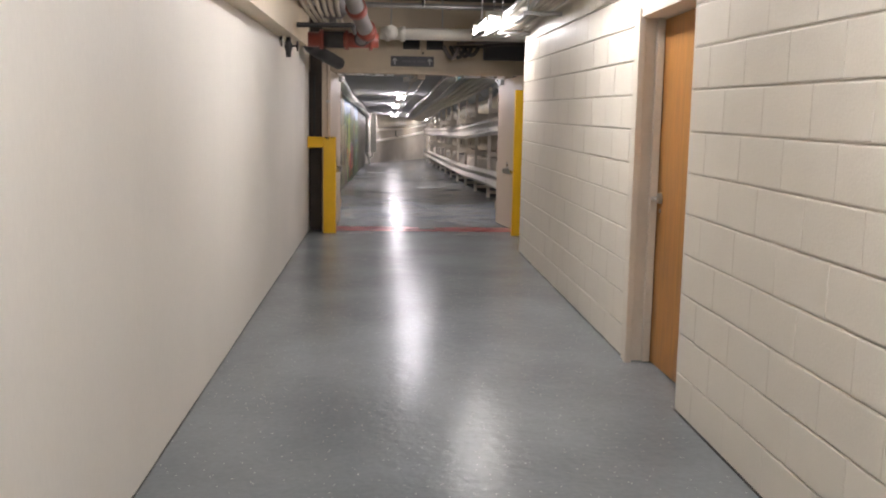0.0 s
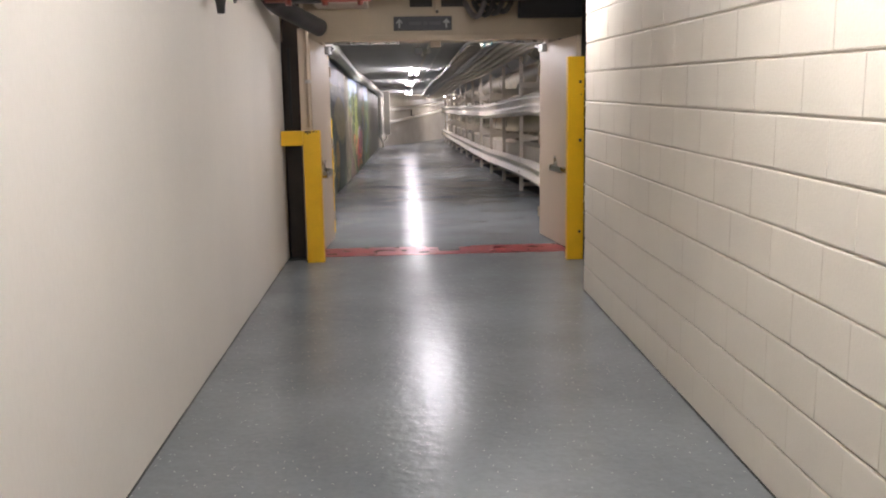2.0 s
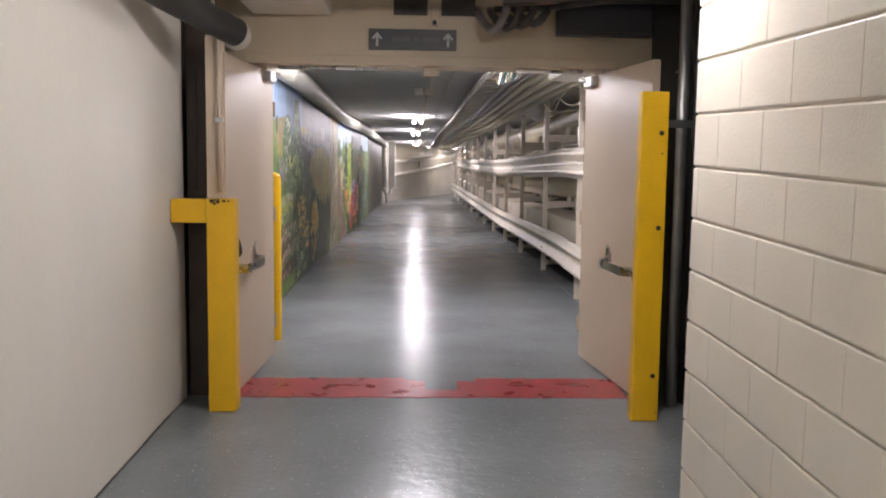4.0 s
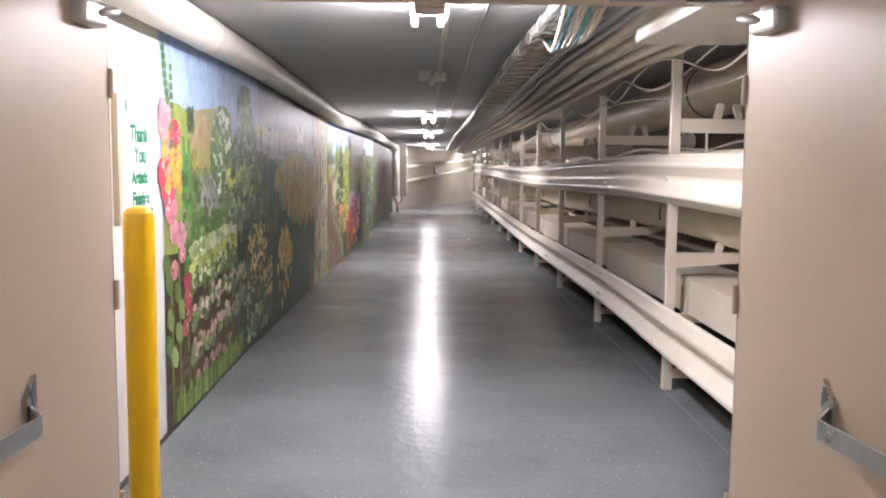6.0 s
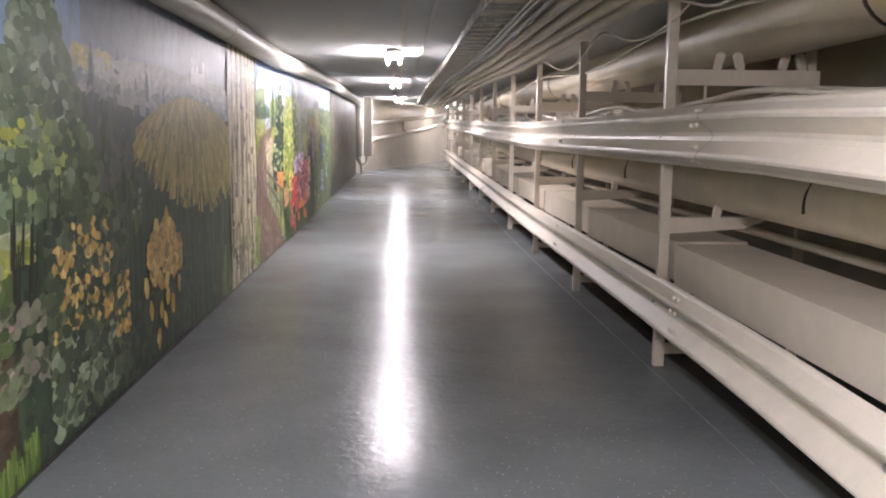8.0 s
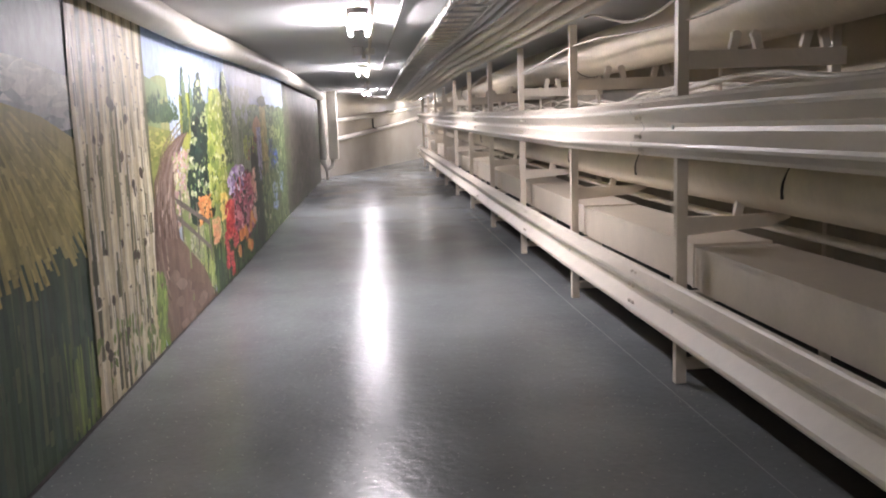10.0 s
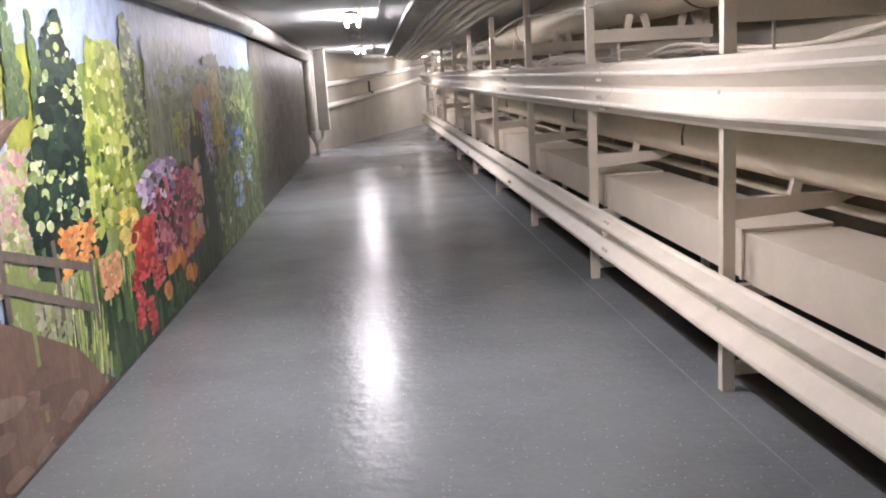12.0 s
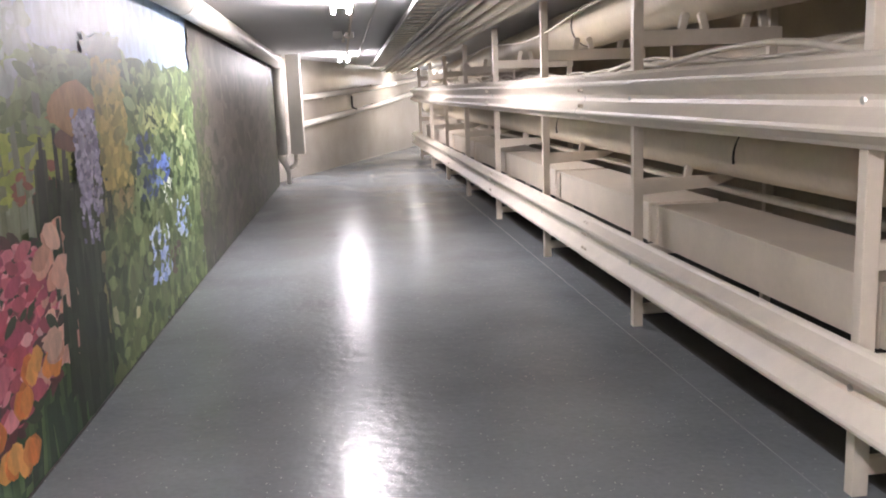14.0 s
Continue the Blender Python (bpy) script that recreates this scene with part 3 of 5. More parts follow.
long_pipe("insulated_pipe", 3.2, 1.12, 0.14, 11.7, 43.4, M_PIPE, "cream wrapped pipe behind the lower rack", "pipe")
long_pipe("small_pipe", 2.74, 0.8, 0.024, 11.7, 43.4, M_CABLE, "thin cream pipe beside the trunking", "pipe", 10)
long_pipe("small_pipe", 2.945, 0.5, 0.03, 11.7, 43.4, M_CABLE, "thin cream pipe beside the trunking", "pipe", 10)

# trunking between the frames
for a, b in zip(POSTS, POSTS[1:]):
    t = thing("cable_trunking", "cream painted sheet metal trunking box in the rack", "trunking", "trunking boxes", at=(rx(a), a, fz(a)))
    d = fz(b) - fz(a)
    q = [(2.27, 0.0), (2.68, 0.0), (2.68, b - a - 0.02), (2.27, b - a - 0.02)]
    part("body", prism(q, [0.5, 0.5, 0.5 + d, 0.5 + d], [0.72, 0.72, 0.72 + d, 0.72 + d]), M_RACK, t)
    q = [(2.255, 0.09), (2.69, 0.09), (2.69, b - a - 0.01), (2.255, b - a - 0.01)]
    part("lid", prism(q, [0.722, 0.722, 0.722 + d, 0.722 + d], [0.738, 0.738, 0.738 + d, 0.738 + d]), M_RACK, t)
    part("end_flange", box(2.25, 2.26, 0.085, 0.11, 0.5, 0.74, 0.002), M_RACK, t)

# ---- ceiling services ----
long_pipe("wall_pipe", -0.735, 2.175, 0.098, 11.65, 37.0, M_WHITEPIPE, "white wrapped pipe under the ceiling above the mural", "pipe", bands=[12.6, 14.4, 16.2, 19.4, 22.3, 25.8, 29, 33], band=None)
for x, h, r in ((1.48, 2.22, 0.016), (1.54, 2.2, 0.02), (1.64, 2.19, 0.04), (1.76, 2.18, 0.045), (1.88, 2.16, 0.045), (2.0, 2.15, 0.05), (2.1, 2.2, 0.03), (0.86, 2.285, 0.01)):
    long_pipe("conduit", x, h, r, 12.3, 43.4, M_GALV if r < 0.03 else M_CABLE, "painted conduit run under the corridor ceiling", "conduit", 10, "ceiling conduits")
long_pipe("sprinkler_pipe", 0.64, 2.24, 0.016, 12.3, 43.4, M_CABLE, "thin sprinkler pipe along the ceiling", "pipe", 10)
for y in (17.3, 25.9, 33.2):
    t = thing("fire_sprinkler", "small white sprinkler head on a cross bar", "sprinkler", "sprinkler heads", at=(0.64, y, fz(y) + drop(y)))
    part("box", box(-0.19, -0.075, -0.05, 0.05, 2.2, 2.296, 0.006), M_GALV, t, "grey square box")
    part("coupling", box(-0.045, 0.06, -0.035, 0.035, 2.205, 2.28, 0.01), M_WHITEPIPE, t)
    part("bar", tube([(-0.08, 0, 2.235), (0.0, 0, 2.235)], 0.012, 8), M_CABLE, t)
    part("head", tube([(-0.07, 0, 2.24), (-0.07, 0, 2.19), (-0.07, 0, 2.185), (-0.07, 0, 2.165), (-0.07, 0, 2.16)], [0.016, 0.016, 0.026, 0.022, 0.012], 12), M_WHITEPIPE, t, "", True)


def cable_tray(y0, y1, x0, x1, h):
    t = thing("cable_tray", "ladder cable tray full of pale cables", "cable tray")
    gz = lambda y: fz(y) + drop(y)
    ysn = [y0] + sorted([a for a, _ in SLOPE if y0 < a < y1] + [28.5, 37.5]) + [y1]
    for x in (x0, x1):
        bm = bmesh.new()
        for a, b in zip(ysn, ysn[1:]):
            prism([(x - 0.008, a), (x + 0.008, a), (x + 0.008, b), (x - 0.008, b)], [gz(a) + h, gz(a) + h, gz(b) + h, gz(b) + h], [gz(a) + h + 0.05, gz(a) + h + 0.05, gz(b) + h + 0.05, gz(b) + h + 0.05], bm)
        part("side_rail", bm, M_GALV, t)
    rung = mesh(box(x0, x1, -0.012, 0.012, 0, 0.014, 0.003), "rung", M_GALV)
    y = y0 + 0.1
    while y < y1:
        ob = new("rung", rung)
        ob.location = (0, y, gz(y) + h)
        ob.parent = t
        y += 0.3
    rnd = random.Random(5)
    for k in range(46):
        y = y0 + 1.2 + 0.33 * k + rnd.uniform(-0.06, 0.06)
        a = rnd.uniform(0.02, 0.05)
        part("tie", tube([(x0 - 0.012, y, gz(y) + h + 0.05), (x0 - 0.03, y + a, gz(y) + h + 0.02), (x0 - 0.02, y + 2 * a, gz(y) + h - 0.035), (x0 + 0.02, y + 2.4 * a, gz(y) + h - 0.01)], 0.0042, 5, bend=0.02), M_WHITEPIPE if k % 3 else M_GALV, t, "", True)
    c = thing("tray_cables", "bundle of pale data cables in the tray", "cables", kind="stuff")
    bm = bmesh.new()
    for i in range(14):
        x = x0 + 0.03 + (x1 - x0 - 0.06) * i / 13
        pts = []
        y = y0
        while y <= y1:
            pts.append((x + rnd.uniform(-0.012, 0.012), y, gz(y) + h + 0.022 + rnd.uniform(0, 0.02)))
            y += 0.6
        tube(pts, 0.008, 5, bm)
    part("cable_run", bm, M_CABLE, c, "", True)


cable_tray(12.3, 40.0, 1.14, 1.40, 2.17)


def strap(y):
    t = thing("hanging_strap", "dark cord hanging over the lower pipe", "strap", "hanging straps", at=(rx(y), y, fz(y)))
    part("cord", tube([(2.56, 0, 1.275), (2.42, 0.0, 1.2), (2.385, 0.03, 1.1), (2.4, 0.06, 1.03)], 0.008, 6, bend=0.05), M_BLACK, t, "", True)


for y in (16.1, 19.35, 21.6, 23.7, 26.4, 30.1):
    strap(y)
# ---- hall services under the ceiling ----
tagged(part("soffit_left", prism([(HALL_L(-4.5) - 0.01, -4.5), (HALL_L(-4.5) + 0.15, -4.5), (HALL_L(9.3) + 0.15, 9.3), (HALL_L(9.3) - 0.01, 9.3)], [fz(-4.5) + 2.1, fz(-4.5) + 2.1, fz(9.3) + 2.13, fz(9.3) + 2.13], 2.949), M_TAN), "tan painted boxed soffit above the plaster wall", "soffit", kind="structure")

t = thing("water_valve", "black iron pipe with a small wheel valve on the wall", "valve")
part("pipe", tube([(-0.25, 8.9, 2.2), (-0.25, 8.25, 2.2), (-0.815, 8.2, 2.185), (-0.82, 8.2, 1.96)], 0.022, 12, bend=0.05), M_BLACK, t, "", True)
part("elbow", tube([(-0.77, 8.204, 2.186), (-0.818, 8.2, 2.18), (-0.82, 8.2, 2.12)], 0.03, 12, bend=0.03), M_BLACK, t, "", True)
part("body", tube([(-0.82, 8.2, 2.05), (-0.82, 8.2, 2.02), (-0.82, 8.2, 1.99), (-0.82, 8.2, 1.95), (-0.82, 8.2, 1.9)], [0.02, 0.036, 0.036, 0.026, 0.022], 12), M_BLACK, t, "", True)
part("stem", tube([(-0.82, 8.2, 2.0), (-0.74, 8.2, 2.0)], 0.01, 8), M_BLACK, t)
part("wheel", tube([(-0.74, 8.2 + 0.04 * math.cos(a * math.pi / 8), 2.0 + 0.04 * math.sin(a * math.pi / 8)) for a in range(17)], 0.007, 6), M_BLACK, t, "small black hand wheel", True)
part("wall_plate", box(HALL_L(8.2), HALL_L(8.2) + 0.015, 8.16, 8.24, 2.05, 2.12, 0.003), M_BLACK, t)
part("strap", tube([(-0.865, 8.05, 2.14), (-0.862, 8.05, 1.98)], 0.006, 6), M_BLACK, t)

t = thing("sprinkler_main", "grey sprinkler main with red grooved couplings", "pipe")
part("riser", tube([(-0.4, 6.9, 2.86), (-0.38, 8.2, 2.8), (-0.26, 9.3, 2.52), (-0.12, 9.82, 2.24)], 0.085, 20, bend=0.25), M_OLDPIPE, t, "dull grey pipe", True)
for a, b in (((-0.255, 9.32, 2.51), (-0.235, 9.4, 2.47)), ((-0.16, 9.66, 2.33), (-0.14, 9.74, 2.29))):
    part("coupling", tube([a, b], 0.108, 20), M_REDPIPE, t, "red coupling", True)
part("red_run", tube([(-0.02, 9.82, 2.22), (-0.8, 9.86, 2.22)], 0.08, 20), M_REDPIPE, t, "red painted pipe", True)
part("black_sleeve", tube([(-0.6, 9.85, 2.22), (-0.39, 9.84, 2.22)], 0.088, 20), M_BLACK, t, "black rubber sleeve", True)
for x in (-0.65, -0.38, -0.12):
    part("flange", tube([(x, 9.84, 2.22), (x + 0.04, 9.84, 2.22)], 0.105, 20), M_REDPIPE, t, "red flange", True)
part("gauge", tube([(-0.2, 9.75, 2.22), (-0.2, 9.7, 2.22)], 0.075, 20), M_BLACK, t, "round black gauge", True)
part("gauge_rim", tube([(-0.2, 9.71, 2.22), (-0.2, 9.692, 2.22)], 0.062, 20), M_OLDPIPE, t, "", True)
part("drain", tube([(-0.79, 9.84, 2.22), (-0.77, 10.15, 2.16), (-0.48, 10.72, 2.03)], 0.072, 20, bend=0.12), M_BLACK, t, "black drain pipe", True)
part("hanger", tube([(-0.37, 8.3, 2.8), (-0.37, 8.3, 2.96)], 0.01, 6), M_OLDPIPE, t)

t = thing("white_pipe", "white wrapped pipe crossing above the doors", "pipe")
part("run", tube([(0.0, 11.0, 2.42), (1.2, 11.0, 2.43), (2.7, 11.0, 2.44)], 0.072, 20), M_WHITEPIPE, t, "", True)
for x in (0.06, 0.24):
    part("joint", tube([(x, 11.0, 2.42), (x + 0.06, 11.0, 2.42)], 0.09, 20), M_WHITEPIPE, t, "", True)
part("valve_body", tube([(0.13, 10.93, 2.43), (0.13, 10.83, 2.43)], [0.085, 0.075], 20), M_WHITEPIPE, t, "white round valve cover", True)
part("hanger", tube([(0.13, 11.0, 2.45), (0.13, 11.0, 2.96)], 0.008, 6), M_GALV, t)
part("hanger", tube([(0.75, 11.0, 2.45), (0.75, 11.0, 2.96)], 0.008, 6), M_GALV, t)

t = thing("white_duct", "short white rectangular duct below the red pipe", "duct")
part("body", box(-0.6, -0.1, 11.4, DY0 - 0.005, 2.31, 2.47, 0.008), M_WHITEPIPE, t)

for x in (0.3, 0.61):
    t = thing("wall_vent", "dark square vent opening in the tan beam", "vent", "vents over the doors")
    part("frame", box(x - 0.015, x + 0.235, DY0 - 0.012, DY0 - 0.002, 2.305, 2.455, 0.003), M_TAN, t)
    part("recess", box(x, x + 0.22, DY0 - 0.016, DY0 - 0.011, 2.32, 2.44), M_BLACK, t, "black opening")
t = thing("beam_bracket", "tan steel bracket between the vents", "bracket")
part("plate", box(0.542, 0.588, DY0 - 0.05, DY0 - 0.001, 2.255, 2.5, 0.004), M_TAN, t)
part("bolt", tube([(0.565, DY0 - 0.05, 2.27), (0.565, DY0 - 0.07, 2.27)], 0.015, 8), M_BLACK, t)

t = thing("door_closer_box", "small beige box under the beam", "door hardware")
part("case", box(0.5, 0.6, DY0 + 0.05, DY0 + 0.2, 1.94, 2.0, 0.008), M_DOORPAINT, t)

# ribbed flexible conduits looping out of the beam
for i in range(4):
    t = thing("flexible_conduit", "looped grey ribbed flexible conduit", "conduit", "flexible conduits")
    x = 0.84 + 0.085 * i
    pts = []
    for k in range(15):
        a = math.pi * k / 14
        pts.append((x + 0.012 * k, DY0 - 0.02 - 0.13 * math.sin(a) - 0.02 * k, 2.36 - (0.15 - 0.015 * i) * math.sin(a) - 0.002 * k))
    part("hose", tube(pts, [0.024 + 0.004 * (k % 2) for k in range(15)], 10), M_FLEX if i else M_OLDPIPE, t, "", True)
for i in range(5):
    t = thing("conduit", "dull grey conduit bending into the dark recess", "conduit", "recess conduits")
    z = 2.36 + 0.045 * i
    part("run", tube([(0.95 + 0.06 * i, DY0 - 0.06, z), (1.3, DY0 - 0.16 - 0.03 * i, z), (1.62 + 0.05 * i, DY0 - 0.35, z + 0.02), (2.6, DY0 - 0.4, z + 0.02)], 0.02, 10, bend=0.1), M_OLDPIPE if i % 2 else M_FLEX, t, "", True)

# Dark box stretched across the header to add the darkness of the recess.
t = thing("dark_beam_box", "blue-black box by the beam, widened to stand for the recess's darkness", "electrical box")
part("case", box(1.36, 1.98, 11.84, DY0 - 0.004, 2.2, 2.5, 0.01), M_SIGN, t)
part("cover", box(1.38, 1.96, 11.828, 11.84, 2.22, 2.48, 0.004), M_SIGN, t)

# cables swept along the top of the block wall
rnd = random.Random(11)
for i in range(16):
    t = thing("cable", "pale cable swept along the top of the block wall", "cable", "hall cables")
    x, z = 1.28 + 0.05 * (i % 6), 2.3 + 0.075 * (i // 6)
    pts = [(x + rnd.uniform(-0.03, 0.03), y, z + rnd.uniform(-0.025, 0.025) + (0.03 * (y - 4) / 5)) for y in (-4.4, -1.5, 1.0, 3, 4.5, 6, 7.2, 8.2, 9.0)]
    pts += [(x - 0.12 - 0.02 * (i % 5), 10.0, z + 0.02), (x - 0.2, DY0 + 0.02, 2.45 + 0.02 * (i % 4))]
    part("run", tube(pts, 0.013 if i % 3 else 0.02, 8, bend=0.2), M_CABLE if i % 4 else M_GALV, t, "", True)
for y in (6.0, 7.6, 9.2):
    t = thing("cable_hanger", "steel trapeze hanger carrying cables", "hanger", "cable hangers")
    part("bar", box(1.2, 1.6, y - 0.02, y + 0.02, 2.25, 2.28, 0.003), M_GALV, t)
    part("rod", tube([(1.24, y, 2.26), (1.24, y, 2.96)], 0.006, 6), M_GALV, t)
for y in (8.95, 10.0):
    t = thing("lamp_hanger", "thin steel rod holding the strip light", "hanger", "lamp hangers")
    part("rod", tube([(1.12, y, 2.44), (1.12, y, 2.96)], 0.006, 6), M_GALV, t)
# Rods for the three added hall strips.
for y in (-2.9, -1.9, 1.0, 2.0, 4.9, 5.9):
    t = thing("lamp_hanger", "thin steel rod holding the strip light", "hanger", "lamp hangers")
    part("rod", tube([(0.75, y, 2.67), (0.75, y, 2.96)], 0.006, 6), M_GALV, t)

# pipes across the hall ceiling and the bundle above the soffit
for y, z, r in ((10.75, 2.72, 0.03), (9.0, 2.8, 0.022), (7.6, 2.86, 0.03)):
    t = thing("ceiling_pipe", "grey pipe crossing the hall under the deck", "pipe", "hall ceiling pipes")
    part("run", tube([(-0.9, y, z), (2.6, y, z)], r, 12), M_GALV, t, "", True)
t = thing("sprinkler_drop", "white sprinkler drop with a dark head", "sprinkler")
part("drop", tube([(0.42, 8.98, 2.96), (0.42, 8.98, 2.58)], 0.02, 10), M_WHITEPIPE, t, "", True)
part("head", tube([(0.42, 8.98, 2.58), (0.42, 8.98, 2.48)], [0.02, 0.012], 10), M_BLACK, t, "", True)
for i in range(6):
    t = thing("cable", "pale cable looping over the soffit edge", "cable", "soffit cables")
    x = -0.62 + 0.06 * i
    part("run", tube([(x, 3.0, 2.5 + 0.03 * i), (x, 6.0, 2.42), (x - 0.05, 7.6, 2.34 + 0.02 * i), (x - 0.1, 9.0, 2.42), (x - 0.12, 11.1, 2.5)], 0.02, 8, bend=0.4), M_CABLE, t, "", True)
t = thing("grey_tank", "dusty grey rounded vessel above the red pipe", "tank")
part("body", tube([(-0.5, 9.6, 2.42), (-0.5, 9.6, 2.47), (-0.5, 9.6, 2.68), (-0.5, 9.6, 2.74)], [0.1, 0.15, 0.15, 0.06], 20), M_OLDPIPE, t, "", True)
part("neck", tube([(-0.5, 9.6, 2.33), (-0.5, 9.6, 2.42)], 0.035, 12), M_OLDPIPE, t, "", True)

# dark column and conduit left of the doors
t = thing("steel_column", "dark brown steel column beside the door frame", "column", kind="structure")
part("flange", box(-0.858, -0.72, 11.2, 11.225, 0, 2.94, 0.003), M_DARK, t)
part("web", box(-0.815, -0.80, 11.225, 11.4, 0, 2.94), M_DARK, t)
part("flange", box(-0.858, -0.72, 11.4, 11.425, 0, 2.94, 0.003), M_DARK, t)
part("slot_plate", box(-0.82, -0.795, 11.19, 11.2, 1.2, 1.9, 0.003), M_BLACK, t)
t = thing("frame_post", "beige painted steel post beside the open leaf", "post", kind="structure")
part("post", box(-0.7, -0.612, 10.99, 11.09, 0, 2.05, 0.006), M_DOORPAINT, t)
t = thing("conduit", "thin painted conduit up the beige post", "conduit")
part("run", tube([(-0.625, 10.978, 1.2), (-0.625, 10.978, 2.0), (-0.66, 10.98, 2.3)], 0.011, 8, bend=0.1), M_DOORPAINT, t, "", True)
part("clip", box(-0.65, -0.6, 10.965, 10.992, 1.58, 1.61, 0.004), M_STEEL, t)
# pipes in the dark recess on the other side
for x, y, r, mm in ((1.93, 11.0, 0.03, M_GALV), (2.02, 11.05, 0.022, M_BLACK), (2.2, 11.0, 0.05, M_GREYWALL)):
    t = thing("standpipe", "upright pipe in the dim recess beside the doors", "pipe", "recess pipes")
    part("run", tube([(x, y, 0), (x, y, 2.94)], r, 12), mm, t, "", True)
t = thing("hose_cart", "dim grey metal frame standing in the recess", "cart")
for x in (1.92, 2.4):
    part("leg", tube([(x, 10.6, 0), (x, 10.6, 0.85)], 0.02, 10), M_GALV, t)
part("rail", tube([(1.92, 10.6, 0.85), (2.4, 10.6, 0.85)], 0.02, 10), M_GALV, t)
part("drum", tube([(1.98, 10.75, 0.5), (2.34, 10.75, 0.5)], 0.22, 20), M_BLACK, t, "", True)


# ---- far end ----
t = thing("downpipe", "cream boxed downpipe with a smaller pipe to the floor", "pipe")
part("casing", box(-0.36, -0.13, 37.15, 37.4, 0.3, cz(37.2), 0.02), M_WHITEPIPE, t, "cream casing")
part("casing", tube([(-0.5, 37.15, cz(37.2)), (-0.5, 37.15, 0.3)], 0.085, 18), M_WHITEPIPE, t, "", True)
part("casing_end", tube([(-0.5, 37.15, 0.3), (-0.5, 37.15, 0.22), (-0.45, 37.15, 0.12), (-0.42, 37.15, 0.0), (-0.42, 37.15, fz(37))], [0.085, 0.07, 0.05, 0.04, 0.04], 16), M_WHITEPIPE, t, "", True)
part("elbow", tube([(-0.28, 37.2, 0.31), (-0.28, 37.2, 0.12), (-0.44, 37.15, 0.06)], 0.04, 12, bend=0.08), M_WHITEPIPE, t, "", True)
ex = lambda x: 37.6 + (x + 0.6) * (10.0 / 3.7)
for za, zb, r in ((1.2, 1.62, 0.05), (0.72, 1.32, 0.055)):
    t = thing("wall_pipe", "cream pipe clipped along the slanting end wall", "pipe", "end wall pipes")
    part("run", tube([(-0.3, ex(-0.3) - 0.16, za), (1.4, ex(1.4) - 0.16, (za + zb) / 2 - 0.05), (3.0, ex(3.0) - 0.16, zb)], r, 12, bend=0.4), M_WHITEPIPE, t, "", True)
    for x in (0.2, 1.2, 2.2):
        part("clip", box(x - 0.02, x + 0.02, ex(x) - 0.2, ex(x) + 0.02, za + (zb - za) * (x + 0.3) / 3.3 - 0.09, za + (zb - za) * (x + 0.3) / 3.3 + 0.03), M_RACK, t)
t = thing("wall_bracket", "dark hooked bracket on the end wall", "bracket")
part("hook", tube([(0.75, ex(0.75) - 0.1, 1.2), (0.75, ex(0.75) - 0.1, 0.95), (0.85, ex(0.75) - 0.1, 0.92)], 0.02, 8, bend=0.05), M_BLACK, t)

# ---- thank-you board ----
t = thing("thank_you_board", "white poster board with green handwritten thanks", "poster")
part("board", box(COR_L + 0.012, COR_L + 0.034, 13.21, 13.66, 1.17, 1.75, 0.003), M_PAPER, t)
part("side_board", box(COR_L + 0.012, COR_L + 0.047, 13.13, 13.18, 1.17, 1.75, 0.003), M_TAN, t, "tan edge board")
for i, word in enumerate(("Thank", "You", "Artistic", "Finishes")):
    cu = bpy.data.curves.new("words", "FONT")
    cu.body = word
    cu.size = 0.1 if i < 2 else 0.078
    cu.align_x = "CENTER"
    cu.extrude = 0.0006
    cu.offset = 0.003
    tmp = new("words", cu)
    dg = bpy.context.evaluated_depsgraph_get()
    me = bpy.data.meshes.new_from_object(tmp.evaluated_get(dg))
    bpy.data.objects.remove(tmp)
    me.materials.clear()
    me.materials.append(M_GREENINK)
    ob = new("lettering", me)
    ob.parent = t
    ob.matrix_basis = Matrix.Translation((COR_L + 0.0355, 13.45 + 0.01 * (i % 2), 1.545 - 0.098 * i)) @ Matrix(((0, 0, 1, 0), (1, 0, 0, 0), (0, 1.1, 0, 0), (0, 0, 0, 1)))
    ob["label"] = "green handwritten word"
for y, z in ((13.25, 1.2), (13.62, 1.2), (13.28, 1.7)):
    part("doodle", box(COR_L + 0.0335, COR_L + 0.0355, y - 0.012, y + 0.012, z - 0.02, z + 0.03), M_GREENINK, t)
t = thing("wall_crack", "thin dark crack in the white plaster", "crack")
pts = [(COR_L + 0.02, 13.32 + 0.045 * k, 0.3 + 0.016 * k + 0.012 * (k % 2) - 0.008 * (k % 3)) for k in range(6)]
part("line", tube(pts, 0.003, 5), M_DARK, t)

# ---- cables lying on the rack ----
rnd = random.Random(21)
for i in range(5):
    t = thing("cable", "pale cable lying loosely on the upper rack", "cable", "rack cables")
    x = 2.35 + 0.17 * (i % 8)
    y, pts = 11.9 + rnd.uniform(0, 0.5), []
    while y < 43:
        pts.append((x + rnd.uniform(-0.05, 0.05), y, fz(y) + 1.53 + 0.015 * (i % 3) + rnd.choice((0, 0, 0.02, 0.07, -0.04))))
        y += rnd.uniform(0.55, 1.0)
    part("run", tube(pts, 0.016 if i % 3 == 0 else 0.01, 7, bend=0.3), M_CABLE, t, "", True)
t = thing("cable", "thin cable sagging between the posts under the conduits", "cable", "sagging cables")
pts = []
for k in range(0, 120):
    y = 12 + k * 0.2
    pts.append((2.2, y, fz(y) + drop(y) + 2.0 - 0.1 * abs(math.sin((y - 12.25) * math.pi / 5.1)) ** 2))
part("run", tube(pts, 0.008, 6), M_CABLE, t, "", True)
